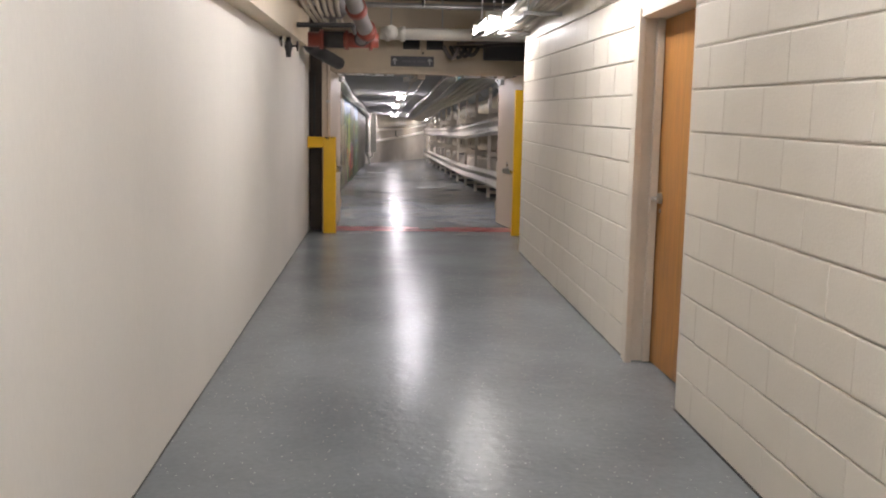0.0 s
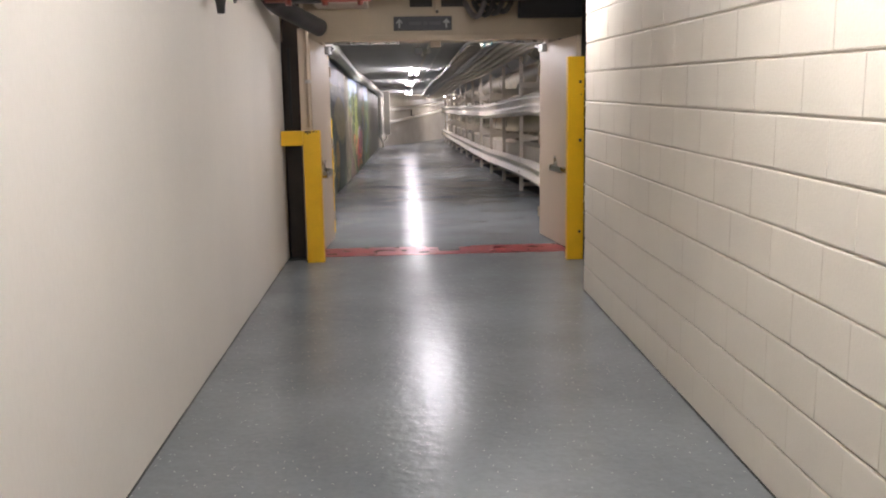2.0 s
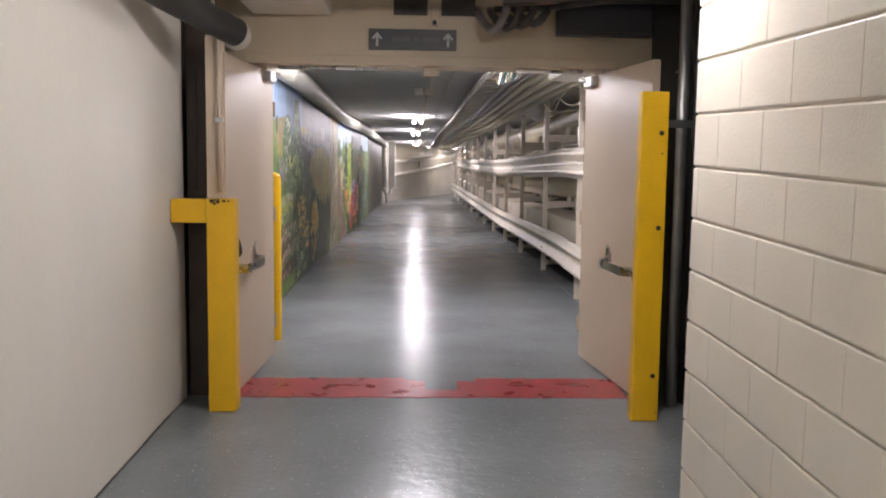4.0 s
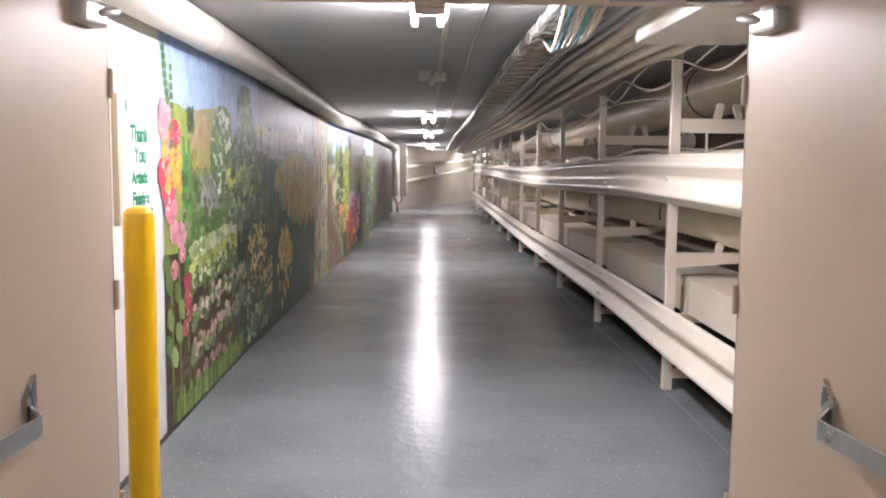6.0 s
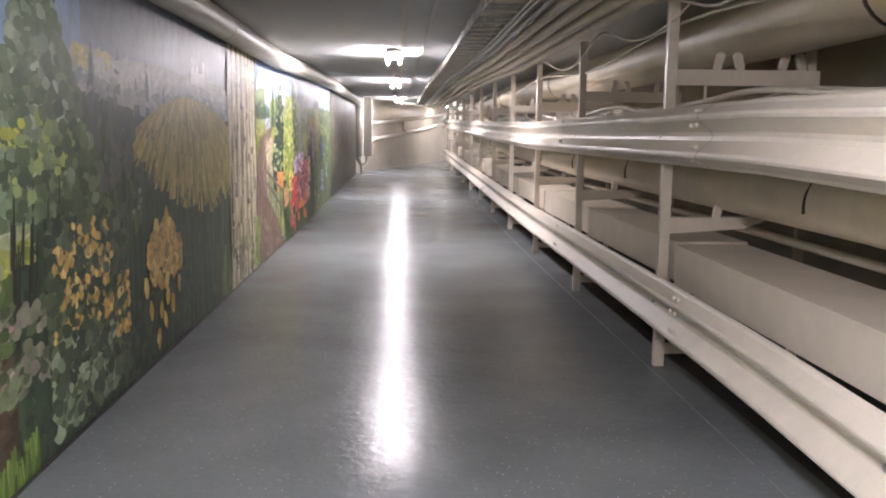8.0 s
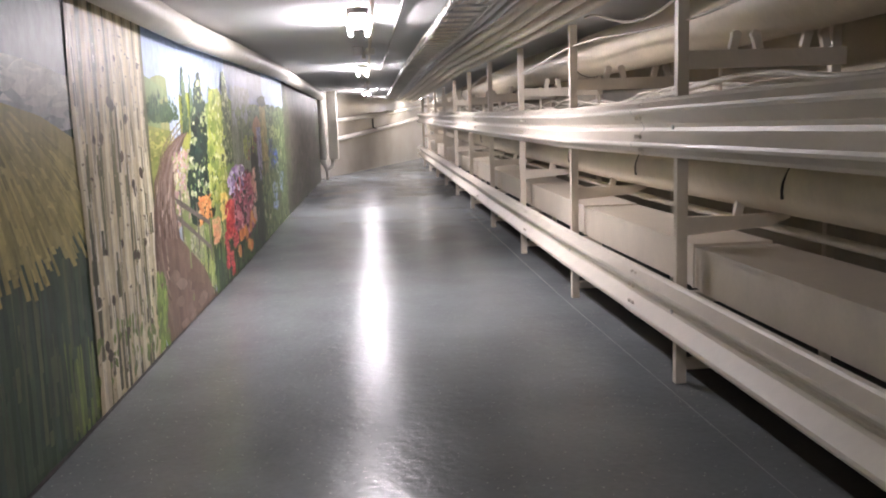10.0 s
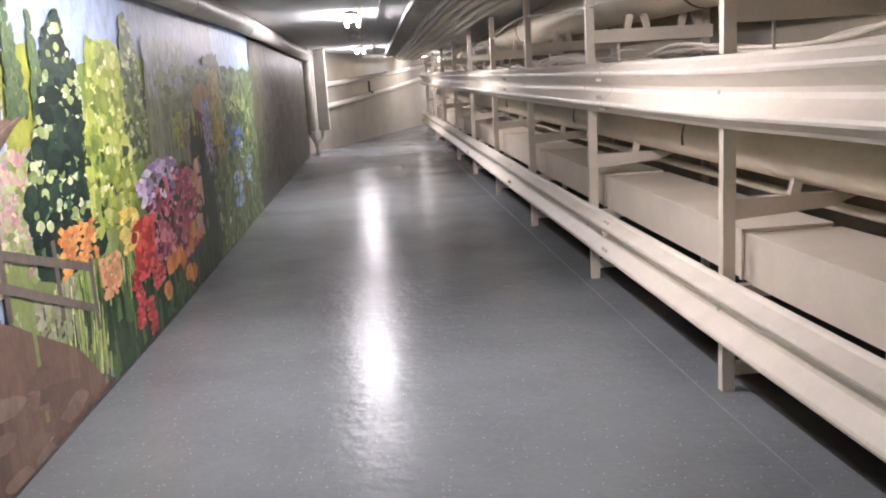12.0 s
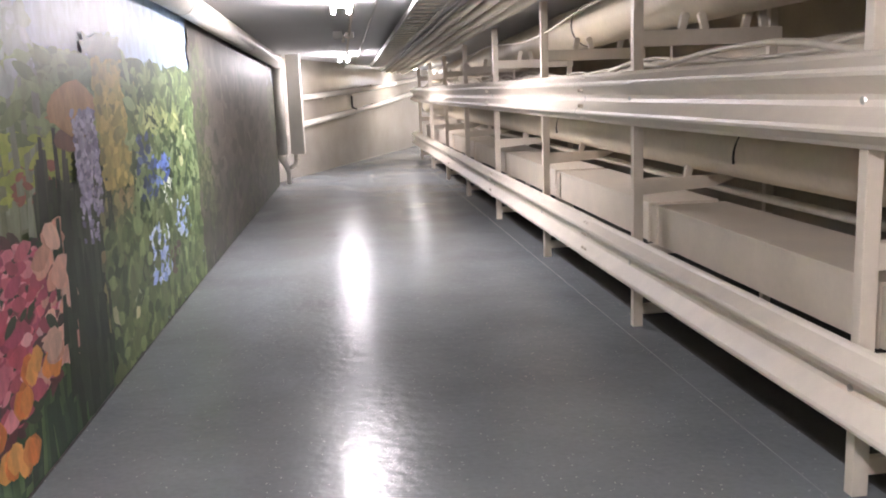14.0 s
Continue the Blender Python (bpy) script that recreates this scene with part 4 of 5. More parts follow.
for x, y0, y1, n in ((2.06, 12.6, 17.6, 2), (2.12, 14.0, 21.8, 3)):
    t = thing("cable", "thin pale cable looping down below the conduits", "cable", "sagging cables")
    pts = []
    for k in range(41):
        y = y0 + (y1 - y0) * k / 40
        pts.append((x + 0.03 * math.sin(2.3 * y), y, fz(y) + 2.13 - 0.17 * math.sin(n * math.pi * k / 40) ** 2))
    part("run", tube(pts, 0.008, 6), M_CABLE, t, "", True)
for i in range(7):
    t = thing("cable", "blue-grey cable drooping from the tray end", "cable", "drooping cables")
    x = 1.16 + 0.03 * i
    part("run", tube([(x, 12.2, 2.3), (x, 13.2, 2.2), (x + 0.01, 13.7, 2.03 + 0.012 * i), (x + 0.05, 14.1, 2.06 + 0.01 * i), (x + 0.06, 14.6, 2.2)], 0.011, 8, bend=0.3), M_BLUE if i in (1, 4) else M_CABLE, t, "", True)
# white flat duct over the conduits near the doors
t = thing("flat_duct", "white flat duct under the corridor ceiling", "duct")
part("body", box(1.62, 2.35, 12.4, 13.9, 2.08, 2.24, 0.008), M_WHITEPIPE, t)


# ---- the garden mural: brush strokes in layers on the wall ----
def hexc(s):
    v = [int(s[i:i + 2], 16) / 255 for i in (0, 2, 4)]
    v = [c / 12.92 if c < 0.04 else ((c + 0.055) / 1.055) ** 2.4 for c in v]
    grey = sum(v) / 3
    return tuple(min(0.95, 1.05 * (0.86 * c + 0.14 * grey)) for c in v)


MURAL = thing("mural", "painted garden mural with flowers, road and birches", "mural")
PAINT_RND = random.Random(3)
LAYER = [0]


class Strokes:
    """Brush strokes of one motif, gathered into one mesh."""

    def __init__(self, name, label="", gain=1.0, even=False, raw=False):
        self.raw, self.base, self.bands = raw, 0.0, 0
        self.even = even
        self.gain = gain
        self.v, self.f, self.c, self.name, self.label = [], [], [], name, label
        LAYER[0] += 1
        self.x = 0.002 + 0.0005 * LAYER[0]

    def poly(self, pts, col):
        k = len(self.v)
        x = self.x + (self.base if self.base else PAINT_RND.uniform(0.00015, 0.00045))
        for u, h in pts:
            h = min(h, TOP)
            if u > 23.5 and not self.raw:
                u = 18.0 + (u - 18.0) * (0.6 - lx(u - 0.06 * (u - 23.5))) / 1.455
            self.v.append((lx(u) + x, u, fz(u) + h))
        self.f.append(tuple(range(k, k + len(pts))))
        j = PAINT_RND.uniform(0.97, 1.03) if self.even else PAINT_RND.uniform(0.8, 1.16)
        self.c.append((*[min(0.95, c * j) for c in (v * self.gain for v in hexc(col))], 1))

    def leaf(self, u, h, w, t, ang, col, n=10):
        ca, sa = math.cos(ang), math.sin(ang)
        pts = []
        for i in range(n):
            a = 2 * math.pi * i / n
            r = PAINT_RND.uniform(0.9, 1.1)
            p, q = 1.15 * w * r * math.cos(a), t * r * math.sin(a) * (1.1 - 0.55 * abs(math.cos(a)))
            pts.append((u + p * ca - q * sa * 1.6, max(0.004, h + (p * sa / 1.6 + q * ca))))
        self.poly(pts, col)

    def dab(self, u0, u1, h0, h1, n, w, t, cols, ang=0.3, keep=None):
        w, t, n = (w * 0.62, t * 0.5, int(n * 3.6)) if u0 > 22 else (w * 0.52, t * 0.64, int(n * 3.2))
        for _ in range(n):
            u, h = PAINT_RND.uniform(u0, u1), PAINT_RND.uniform(h0, h1)
            if keep and not keep((u - u0) / (u1 - u0), (h - h0) / (h1 - h0)):
                continue
            s = PAINT_RND.uniform(0.6, 1.3)
            self.leaf(u, h, w * s, t * s, PAINT_RND.uniform(-1.5 * ang, 1.5 * ang), PAINT_RND.choice(cols))

    def streaks(self, u0, u1, h0, h1, n, w, tall, cols, lean=0.0):
        for _ in range(n):
            u, h, s = PAINT_RND.uniform(u0, u1), PAINT_RND.uniform(h0, h1), PAINT_RND.uniform(0.6, 1.4)
            d = PAINT_RND.uniform(-1, 1) * 0.4 * w + lean
            self.poly([(u - w * 0.5, max(0.004, h - tall * s / 2)), (u + w * 0.4, max(0.004, h - tall * s / 2)), (u + w * 0.3 + d, h + tall * s / 2), (u - w * 0.2 + d, h + tall * s / 2)], PAINT_RND.choice(cols))

    def blobs(self, centres, n, spread, w, t, cols, ang=0.8):
        """Small tufts of dabs round each centre."""
        for u, h in centres:
            for _ in range(n):
                a, r = PAINT_RND.uniform(0, 6.28), spread * PAINT_RND.random() ** 0.6
                k = PAINT_RND.uniform(0.7, 1.25)
                self.leaf(u + 1.3 * r * math.cos(a), h + r * math.sin(a), w * k, t * k, PAINT_RND.uniform(-ang, ang), PAINT_RND.choice(cols))

    def strip(self, u0, u1, low, high, col, n=12):
        """A filled band between two edges given as functions of u."""
        self.bands += 1
        self.base = min(0.00014, 0.000012 * self.bands)
        for i in range(n):
            a, b = u0 + (u1 - u0) * i / n, u0 + (u1 - u0) * (i + 1) / n
            self.poly([(a, low(a)), (b + 0.004, low(b)), (b + 0.004, high(b)), (a, high(a))], col)
        self.base = 0.0

    def done(self):
        me = bpy.data.meshes.new(self.name)
        me.from_pydata(self.v, [], self.f)
        at = me.attributes.new("paint", "FLOAT_COLOR", "FACE")
        at.data.foreach_set("color", [c for q in self.c for c in q])
        me.materials.append(M_PAINT)
        ob = new(self.name, me)
        ob.parent = MURAL
        ob["kind"] = "stuff"
        if self.label:
            ob["label"] = self.label


rnd_in = lambda a, b: (lambda p, q: ((p - 0.5) * 2) ** 2 + ((q - 0.5) * 2) ** 2 < 1)      # oval
cone = lambda p, q: abs(p - 0.5) < 0.5 * (1.05 - q) + 0.06                                  # fir
oval = rnd_in(0, 0)
TOP = 2.12
const = lambda c: (lambda u: c)

# From 16.6 to 20.3 the grey holds the weak light between two lamps.
s = Strokes("sky", "pale blue painted sky, greyed where the lamps reach least", 0.92, True)
for a, b, c in ((13.85, 15.2, "a9c6ea"), (15.2, 16.6, "a2bbdc"), (16.6, 18.4, "8c95a2"), (18.4, 20.3, "82878f"), (20.3, 22.0, "a6bbdc"), (22.0, 24.8, "a9bedf"), (24.8, 26.5, "a4b1c6"), (26.5, 28.0, "98a4b8"), (28.0, 30.95, "a5bfdc")):
    s.strip(a, b, const(0.004), const(TOP), c, 5)
s.done()
s = Strokes("hill_paint", "rolling painted hills and fields", 0.75, True)
s.strip(13.87, 15.6, const(0.6), lambda u: 1.76 + 0.03 * math.sin(3 * u), "b3a878", 10)
s.strip(13.9, 14.45, const(0.9), lambda u: 1.77 - 0.35 * max(0, u - 14.2) ** 1.2, "a9bd52", 8)
s.strip(14.45, 15.1, const(1.1), lambda u: 1.5 + 0.24 * math.sin(math.pi * (u - 14.4) / 0.8), "cbb272", 8)
for k in range(9):
    u = 14.5 + 0.06 * k
    s.poly([(u, 1.5), (u + 0.015, 1.5), (14.75 + 0.025 * k, 1.7), (14.74 + 0.025 * k, 1.7)], "b09454")
s.strip(21.3, 23.2, const(0.2), lambda u: 1.72 + 0.12 * math.sin(2.6 * (u - 21.4)), "98a565", 14)
s.strip(21.3, 22.3, const(0.5), lambda u: 1.84 - 0.12 * (u - 21.3), "8fa568", 8)
s.strip(21.9, 23.4, const(0.5), lambda u: 1.62 + 0.1 * math.sin(2 * (u - 21.7)), "b0b06c", 10)
s.dab(21.4, 22.5, 1.53, 1.62, 110, 0.06, 0.04, ("47633f", "56703f", "3d5738"))
s.strip(21.3, 22.5, const(0.3), lambda u: 1.5 - 0.05 * (u - 21.3), "a5a84e", 8)
s.dab(21.4, 22.6, 1.2, 1.45, 60, 0.1, 0.02, ("c9c75a", "a8ad48", "97a53e"))
s.strip(23.2, 25.4, const(0.2), lambda u: 1.72 - 0.05 * math.sin(3 * u), "9fb85e", 10)
s.strip(25.2, 28.4, const(0.2), lambda u: 1.70 + 0.05 * math.sin(2 * u), "6f7f4f", 10)
s.strip(22.5, 22.98, const(1.0), lambda u: 1.76 - 0.2 * abs(u - 22.85), "b3b83c", 6)
s.strip(28.0, 30.9, const(0.01), lambda u: 1.7 - 0.01 * (u - 28) + 0.03 * math.sin(4 * u), "556a40", 12)
s.done()
s = Strokes("soil", "brown painted soil")
s.strip(13.86, 16.2, const(0.004), lambda u: 0.95 - 0.05 * (u - 14), "57442f", 8)
s.dab(13.9, 16.0, 0.05, 0.9, 150, 0.1, 0.03, ("4c3a28", "66513a", "5f4a34", "6f5b42"))
s.done()
s = Strokes("dark_wood", "shadowy dark green painted wood", 1.7, True)
s.strip(15.7, 20.15, const(0.004), const(0.75), "2b3d2a", 18)
s.strip(15.7, 20.15, const(0.75), const(1.2), "344632", 18)
s.strip(15.7, 20.15, const(1.2), lambda u: 1.56 + 0.03 * math.sin(5 * u), "434f43", 18)
s.streaks(15.7, 20.1, 0.1, 1.4, 420, 0.06, 0.55, ("2f402e", "364833", "344537", "3d4f3a", "2a3b2c", "3c4b3f"))
s.streaks(18.4, 20.1, 0.1, 0.8, 120, 0.05, 0.4, ("3f4936", "49523a", "374133", "545c3e"))
s.dab(16.3, 17.4, 0.75, 1.15, 90, 0.14, 0.09, ("4a5a3c", "43523a", "52613f", "3d4b38"), 1.0, oval)
s.dab(15.8, 18.6, 0.03, 0.5, 200, 0.08, 0.05, ("38442f", "303c2c", "424e38", "28332a"), 1.0)
s.dab(17.2, 17.5, 0.9, 1.05, 12, 0.05, 0.03, ("6b7a6c", "7d8a7c"), 0.5)
s.streaks(19.6, 20.1, 0.05, 0.35, 40, 0.05, 0.25, ("5c6b35", "68773a", "515f33"))
s.done()
s = Strokes("cliff_paint", "grey painted cliffs and a small white castle", 1.75, True)
ridge = lambda u: 1.755 + 0.012 * math.sin(4.3 * u) - 0.03 * max(0.0, u - 19.0)
foot = lambda u: 1.5 + 0.05 * math.sin(3.1 * u)
s.strip(16.45, 20.12, foot, ridge, "8a8b87", 40)
for k in range(240):
    u, q = PAINT_RND.uniform(16.5, 20.0), PAINT_RND.random()
    h = foot(u) + (ridge(u) - foot(u) - 0.03) * q
    s.leaf(u, h, PAINT_RND.uniform(0.06, 0.16), PAINT_RND.uniform(0.012, 0.03), PAINT_RND.uniform(-0.5, 0.9), PAINT_RND.choice(("989993", "8f908b", "a3a39c", "959691") if q > 0.45 else ("787c7a", "6f7472", "828683", "666c69")))
s.dab(16.5, 17.0, 1.66, 1.74, 14, 0.1, 0.03, ("98915c", "a39a62", "8c875a"), 0.2)
for u, w, h in ((16.71, 0.16, 1.79), (17.1, 0.17, 1.85), (17.42, 0.06, 1.68), (17.64, 0.035, 1.78), (16.95, 0.08, 1.62), (18.0, 0.05, 1.66)):
    for _ in range(46):
        q = PAINT_RND.random()
        s.leaf(u + PAINT_RND.uniform(-1, 1) * w * (1 - q) ** 0.8, 1.1 + (h - 1.16) * q, 0.02 + 0.035 * (1 - q), 0.055, 0.0, PAINT_RND.choice(("474f4a", "4f5751", "414944", "545c54")))
s.poly([(18.74, 1.70), (19.22, 1.69), (19.22, 1.79), (18.74, 1.79)], "cfcfcc")
for u, h in ((18.79, 1.85), (18.95, 1.81), (19.15, 1.86)):
    s.poly([(u - 0.045, 1.76), (u + 0.045, 1.76), (u + 0.04, h), (u, h + 0.03), (u - 0.04, h)], "d6d6d3")
s.done()
s = Strokes("thatch_paint", "straw-coloured painted thatch", 1.7, True)
eave = lambda u: bent(((17.36, 1.34), (18.3, 1.02), (19.36, 0.9), (20.1, 0.98)), u)
crown = lambda u: bent(((17.36, 1.38), (17.8, 1.5), (18.2, 1.575), (18.5, 1.6), (19.0, 1.585), (19.6, 1.52), (20.1, 1.4)), u)
s.strip(17.38, 20.1, eave, crown, "8a8049", 28)
for i in range(700):
    u = PAINT_RND.uniform(17.4, 20.05)
    lo, hi = eave(u) - 0.1 * PAINT_RND.random(), crown(u)
    h = lo + (hi - lo - 0.05) * PAINT_RND.random()
    du, dh = u - 18.6, 2.0 * (h - 1.68)
    n = math.hypot(du, dh) or 1.0
    du, dh = 0.1 * du / n, 0.09 * dh / n
    w = PAINT_RND.uniform(0.02, 0.045)
    s.poly([(u - w * 0.5 - du, h - dh), (u + w * 0.5 - du, h - dh), (u + w * 0.7 + du, h + dh), (u - w * 0.7 + du, h + dh)], PAINT_RND.choice(("857a45", "94884e", "9f9354", "8b8049", "7d7444", "a59a5a", "8f8550")))
for u, h in ((17.6, 1.36), (17.72, 1.4), (17.95, 1.2), (18.1, 1.17), (18.3, 1.22), (18.45, 1.05), (18.7, 1.12), (18.95, 0.98), (19.2, 1.08), (19.5, 1.0), (18.2, 1.34)):
    d = 0.06 * (u - 18.6)
    s.poly([(u, h), (u + 0.025, h), (u + d + 0.03, h - 0.13), (u + d, h - 0.13)], "4c4a38")
s.done()
s = Strokes("green_meadow", "green and lilac painted meadow", 0.8)
s.strip(14.25, 15.75, lambda u: 0.7, lambda u: 1.4, "6f8748", 8)
s.dab(14.25, 15.7, 0.9, 1.42, 170, 0.09, 0.06, ("66853f", "587a38", "7b9350", "6d8a4a", "8a9a60", "76905a"), 1.2)
s.streaks(14.28, 14.46, 0.9, 1.5, 16, 0.07, 0.3, ("4f9a3a", "57a043"))
s.dab(14.62, 15.15, 1.12, 1.36, 90, 0.04, 0.045, ("b29db4", "a58fa2", "b8a6b6", "93a07a"))
s.dab(14.7, 15.2, 1.0, 1.12, 40, 0.09, 0.05, ("5f8a3c", "6a9446", "557f36"), 1.0)
s.dab(14.45, 15.2, 1.38, 1.5, 40, 0.07, 0.035, ("b7a84c", "a3b04c", "b5ab52"))
s.done()
s = Strokes("hedge_paint", "pale clipped painted hedge rows", 0.8)
for base, cols in ((0.95, ("cdd6a6", "bcc993", "dbe0b9", "a6b573")), (0.855, ("b8c24a", "a3b03e", "c8cf62"))):
    for k in range(110):
        u = PAINT_RND.uniform(14.4, 15.9)
        s.leaf(u, base + 0.05 * (u - 15.1) + PAINT_RND.uniform(-0.035, 0.035), 0.06, 0.03, PAINT_RND.uniform(-0.4, 0.4), PAINT_RND.choice(cols))
s.done()
s = Strokes("blossom_tree", "white blossoming painted tree")
s.dab(14.95, 15.6, 1.2, 1.8, 190, 0.07, 0.055, ("5f7d46", "6f8a52", "4f6c3e"), 0.8, oval)
s.dab(14.97, 15.58, 1.22, 1.78, 60, 0.08, 0.05, ("c9d3bb", "b3c2a2", "dde3d3"), 0.5, oval)
s.done()
s = Strokes("dark_tree", "tall dark green painted tree", 1.55)
s.dab(15.4, 16.75, 1.02, 1.99, 460, 0.09, 0.06, ("46583c", "3c4d37", "56694a", "67785a", "4c5d40"), 0.9, cone)
s.dab(15.45, 16.7, 1.05, 1.95, 60, 0.09, 0.06, ("7f8f78", "8fa08a", "72846c"), 0.5, cone)
s.dab(15.5, 16.4, 1.1, 1.45, 50, 0.08, 0.05, ("7f8f56", "93a055", "6f8050"), 0.9)
s.dab(15.45, 15.9, 1.25, 1.4, 12, 0.09, 0.05, ("b3b545", "a3a93c"))
s.streaks(15.7, 16.2, 0.6, 1.1, 26, 0.03, 0.4, ("2c2f28", "33362c"), 0.06)
s.done()
s = Strokes("border_paint", "pink and cream painted border flowers", 0.85)
row = lambda h0, slope, u0, u1, n: [(u0 + (u1 - u0) * k / (n - 1) + PAINT_RND.uniform(-0.04, 0.04), h0 + slope * (u1 - u0) * k / (n - 1) + PAINT_RND.uniform(-0.03, 0.03)) for k in range(n)]
for h0, cols, dark in ((0.72, ("c9cda0", "b8c28c", "d3c4b4"), ("6d8a44", "7d9650", "5f7a3e")), (0.52, ("d6a8a8", "cc9499", "dcbfb4"), ("7f9658", "8fa066", "66803f")), (0.32, ("d8b0a4", "cf9c98", "dcc2ae"), ("8c9a68", "74894e", "9aa578"))):
    spots = row(h0, 0.06, 14.42, 15.6, 8)
    s.blobs(spots, 9, 0.06, 0.05, 0.03, dark)
    s.blobs([(u + 0.02, h + 0.03) for u, h in spots], 8, 0.055, 0.035, 0.028, cols)
s.blobs(row(0.16, 0.02, 14.5, 15.4, 6), 5, 0.04, 0.035, 0.03, ("d39a98", "c98a8f", "8a9a60"))
s.blobs(row(0.62, 0.0, 15.5, 16.1, 6) + row(0.42, 0.0, 15.5, 16.1, 6), 9, 0.08, 0.045, 0.03, ("8f9a78", "6d7c58", "a3a284", "5c6a48", "b0a494"))
s.done()
s = Strokes("lawn_edge", "bright painted grass along the floor")
s.streaks(14.05, 15.9, 0.02, 0.1, 260, 0.04, 0.13, ("7f9e3c", "6d8f35", "98b14e", "8aa548", "566f2e"))
s.done()
s = Strokes("hollyhock_paint", "large pink painted hollyhocks", 0.85)
for k in range(12):
    s.leaf(13.9 + 0.012 * k, 2.04 - 0.045 * k, 0.035, 0.025, 0.6, "6b8f3a")
    s.leaf(14.04 + 0.004 * k, 1.95 - 0.05 * k, 0.03, 0.025, -0.5, "5d8434")
s.dab(13.9, 14.2, 1.3, 1.66, 30, 0.07, 0.05, ("e3b330", "ddb93c", "cba72c"))
for u, h, r, c in ((13.92, 1.70, 0.085, "e08a97"), (13.9, 1.63, 0.07, "e8a2a8"), (14.1, 1.60, 0.08, "c9405f"), (14.06, 1.53, 0.07, "d4607a"), (13.98, 1.50, 0.07, "d9738a"), (13.91, 1.38, 0.1, "b92f4d"), (13.96, 1.30, 0.1, "cd4a66"), (14.0, 1.2, 0.085, "dc7d90"), (14.06, 1.07, 0.07, "e394a0"), (14.19, 1.04, 0.075, "e090a0"), (14.21, 0.93, 0.05, "d98596"), (14.04, 0.86, 0.055, "dd7f8f"), (14.31, 0.76, 0.06, "c43a5a"), (14.31, 0.66, 0.06, "c9405f"), (14.33, 0.57, 0.055, "b93350"), (14.25, 0.5, 0.05, "cf5470")):
    r *= 1.3
    for k in range(9):
        a = 2 * math.pi * k / 9
        s.leaf(u + 0.5 * r * math.cos(a), h + 0.42 * r * math.sin(a), r * 0.55, r * 0.42, a, c)
    for k in range(7):
        a = 2 * math.pi * k / 7 + 0.4
        s.leaf(u + 0.55 * r * math.cos(a), h + 0.48 * r * math.sin(a), r * 0.28, r * 0.16, a, PAINT_RND.choice(("f0c4c6", "eab0b6", "a82846", "e896a4")))
    s.leaf(u, h, r * 0.26, r * 0.24, 0, "efdcc0")
    s.leaf(u, h, r * 0.12, r * 0.12, 0, "e0c060")
for u, h in ((13.93, 0.8), (14.1, 0.72), (13.95, 0.6), (14.12, 0.5), (14.02, 0.38), (13.9, 0.9), (14.18, 0.62), (13.92, 0.46)):
    s.leaf(u, h, 0.06, 0.075, 0.3, PAINT_RND.choice(("a9bd74", "8fa85a", "6f8f48")))
for u in (13.97, 14.12, 14.3):
    s.streaks(u, u + 0.02, 0.15, 0.9, 14, 0.02, 0.25, ("6d8a3f", "7d9a4c"))
s.done()
s = Strokes("sunflower_paint", "golden painted sunflower clump", 1.75)
s.dab(16.05, 17.1, 0.1, 0.98, 200, 0.08, 0.06, ("3a4734", "465340", "2f3b30", "525f42"), 0.8)
heads = [(PAINT_RND.uniform(16.1, 16.85), PAINT_RND.uniform(0.48, 0.94)) for _ in range(80)] + [(PAINT_RND.uniform(16.9, 17.12), PAINT_RND.uniform(0.32, 0.64)) for _ in range(22)]
s.blobs(heads, 5, 0.03, 0.027, 0.026, ("ad8e40", "b99848", "9c7d3a", "c2a65c"))
s.blobs(heads, 2, 0.025, 0.018, 0.018, ("7a5f34", "665030"))
s.dab(16.05, 16.95, 0.06, 0.42, 40, 0.1, 0.045, ("6f8062", "8a997c", "5c6e50", "7f8f72"), 1.2)
s.blobs([(16.2, 0.42), (16.42, 0.4), (16.6, 0.3), (16.3, 0.22)], 2, 0.05, 0.06, 0.05, ("93a07c", "7f9068"))
s.done()
s = Strokes("ochre_plant", "ochre painted flowering plant", 1.6)
s.dab(17.5, 18.28, 0.42, 0.82, 120, 0.075, 0.05, ("b08f3c", "c0a04a", "9a7c34", "c9ae5c"), 0.3, oval)
s.blobs([(17.95, 0.83), (17.7, 0.78), (17.46, 0.48), (17.55, 0.32), (17.68, 0.13), (17.75, 0.28), (17.9, 0.34), (18.05, 0.28), (18.2, 0.38), (17.62, 0.55), (18.25, 0.52), (17.85, 0.2)], 3, 0.02, 0.035, 0.06, ("c0a04a", "b08f3c", "c9ae5c"), 0.15)
s.done()
s = Strokes("birch_paint", "white painted birch trunks with dark knots", 0.95, True)
s.strip(20.05, 21.5, const(0.004), const(TOP), "6d6a42", 6)
s.streaks(20.05, 21.5, 0.1, 1.9, 60, 0.06, 0.5, ("4f4d33", "77734a", "5f5a3a"))
s.dab(20.05, 21.6, 0.05, 0.4, 40, 0.05, 0.06, ("7c8f3c", "6b7f35"))
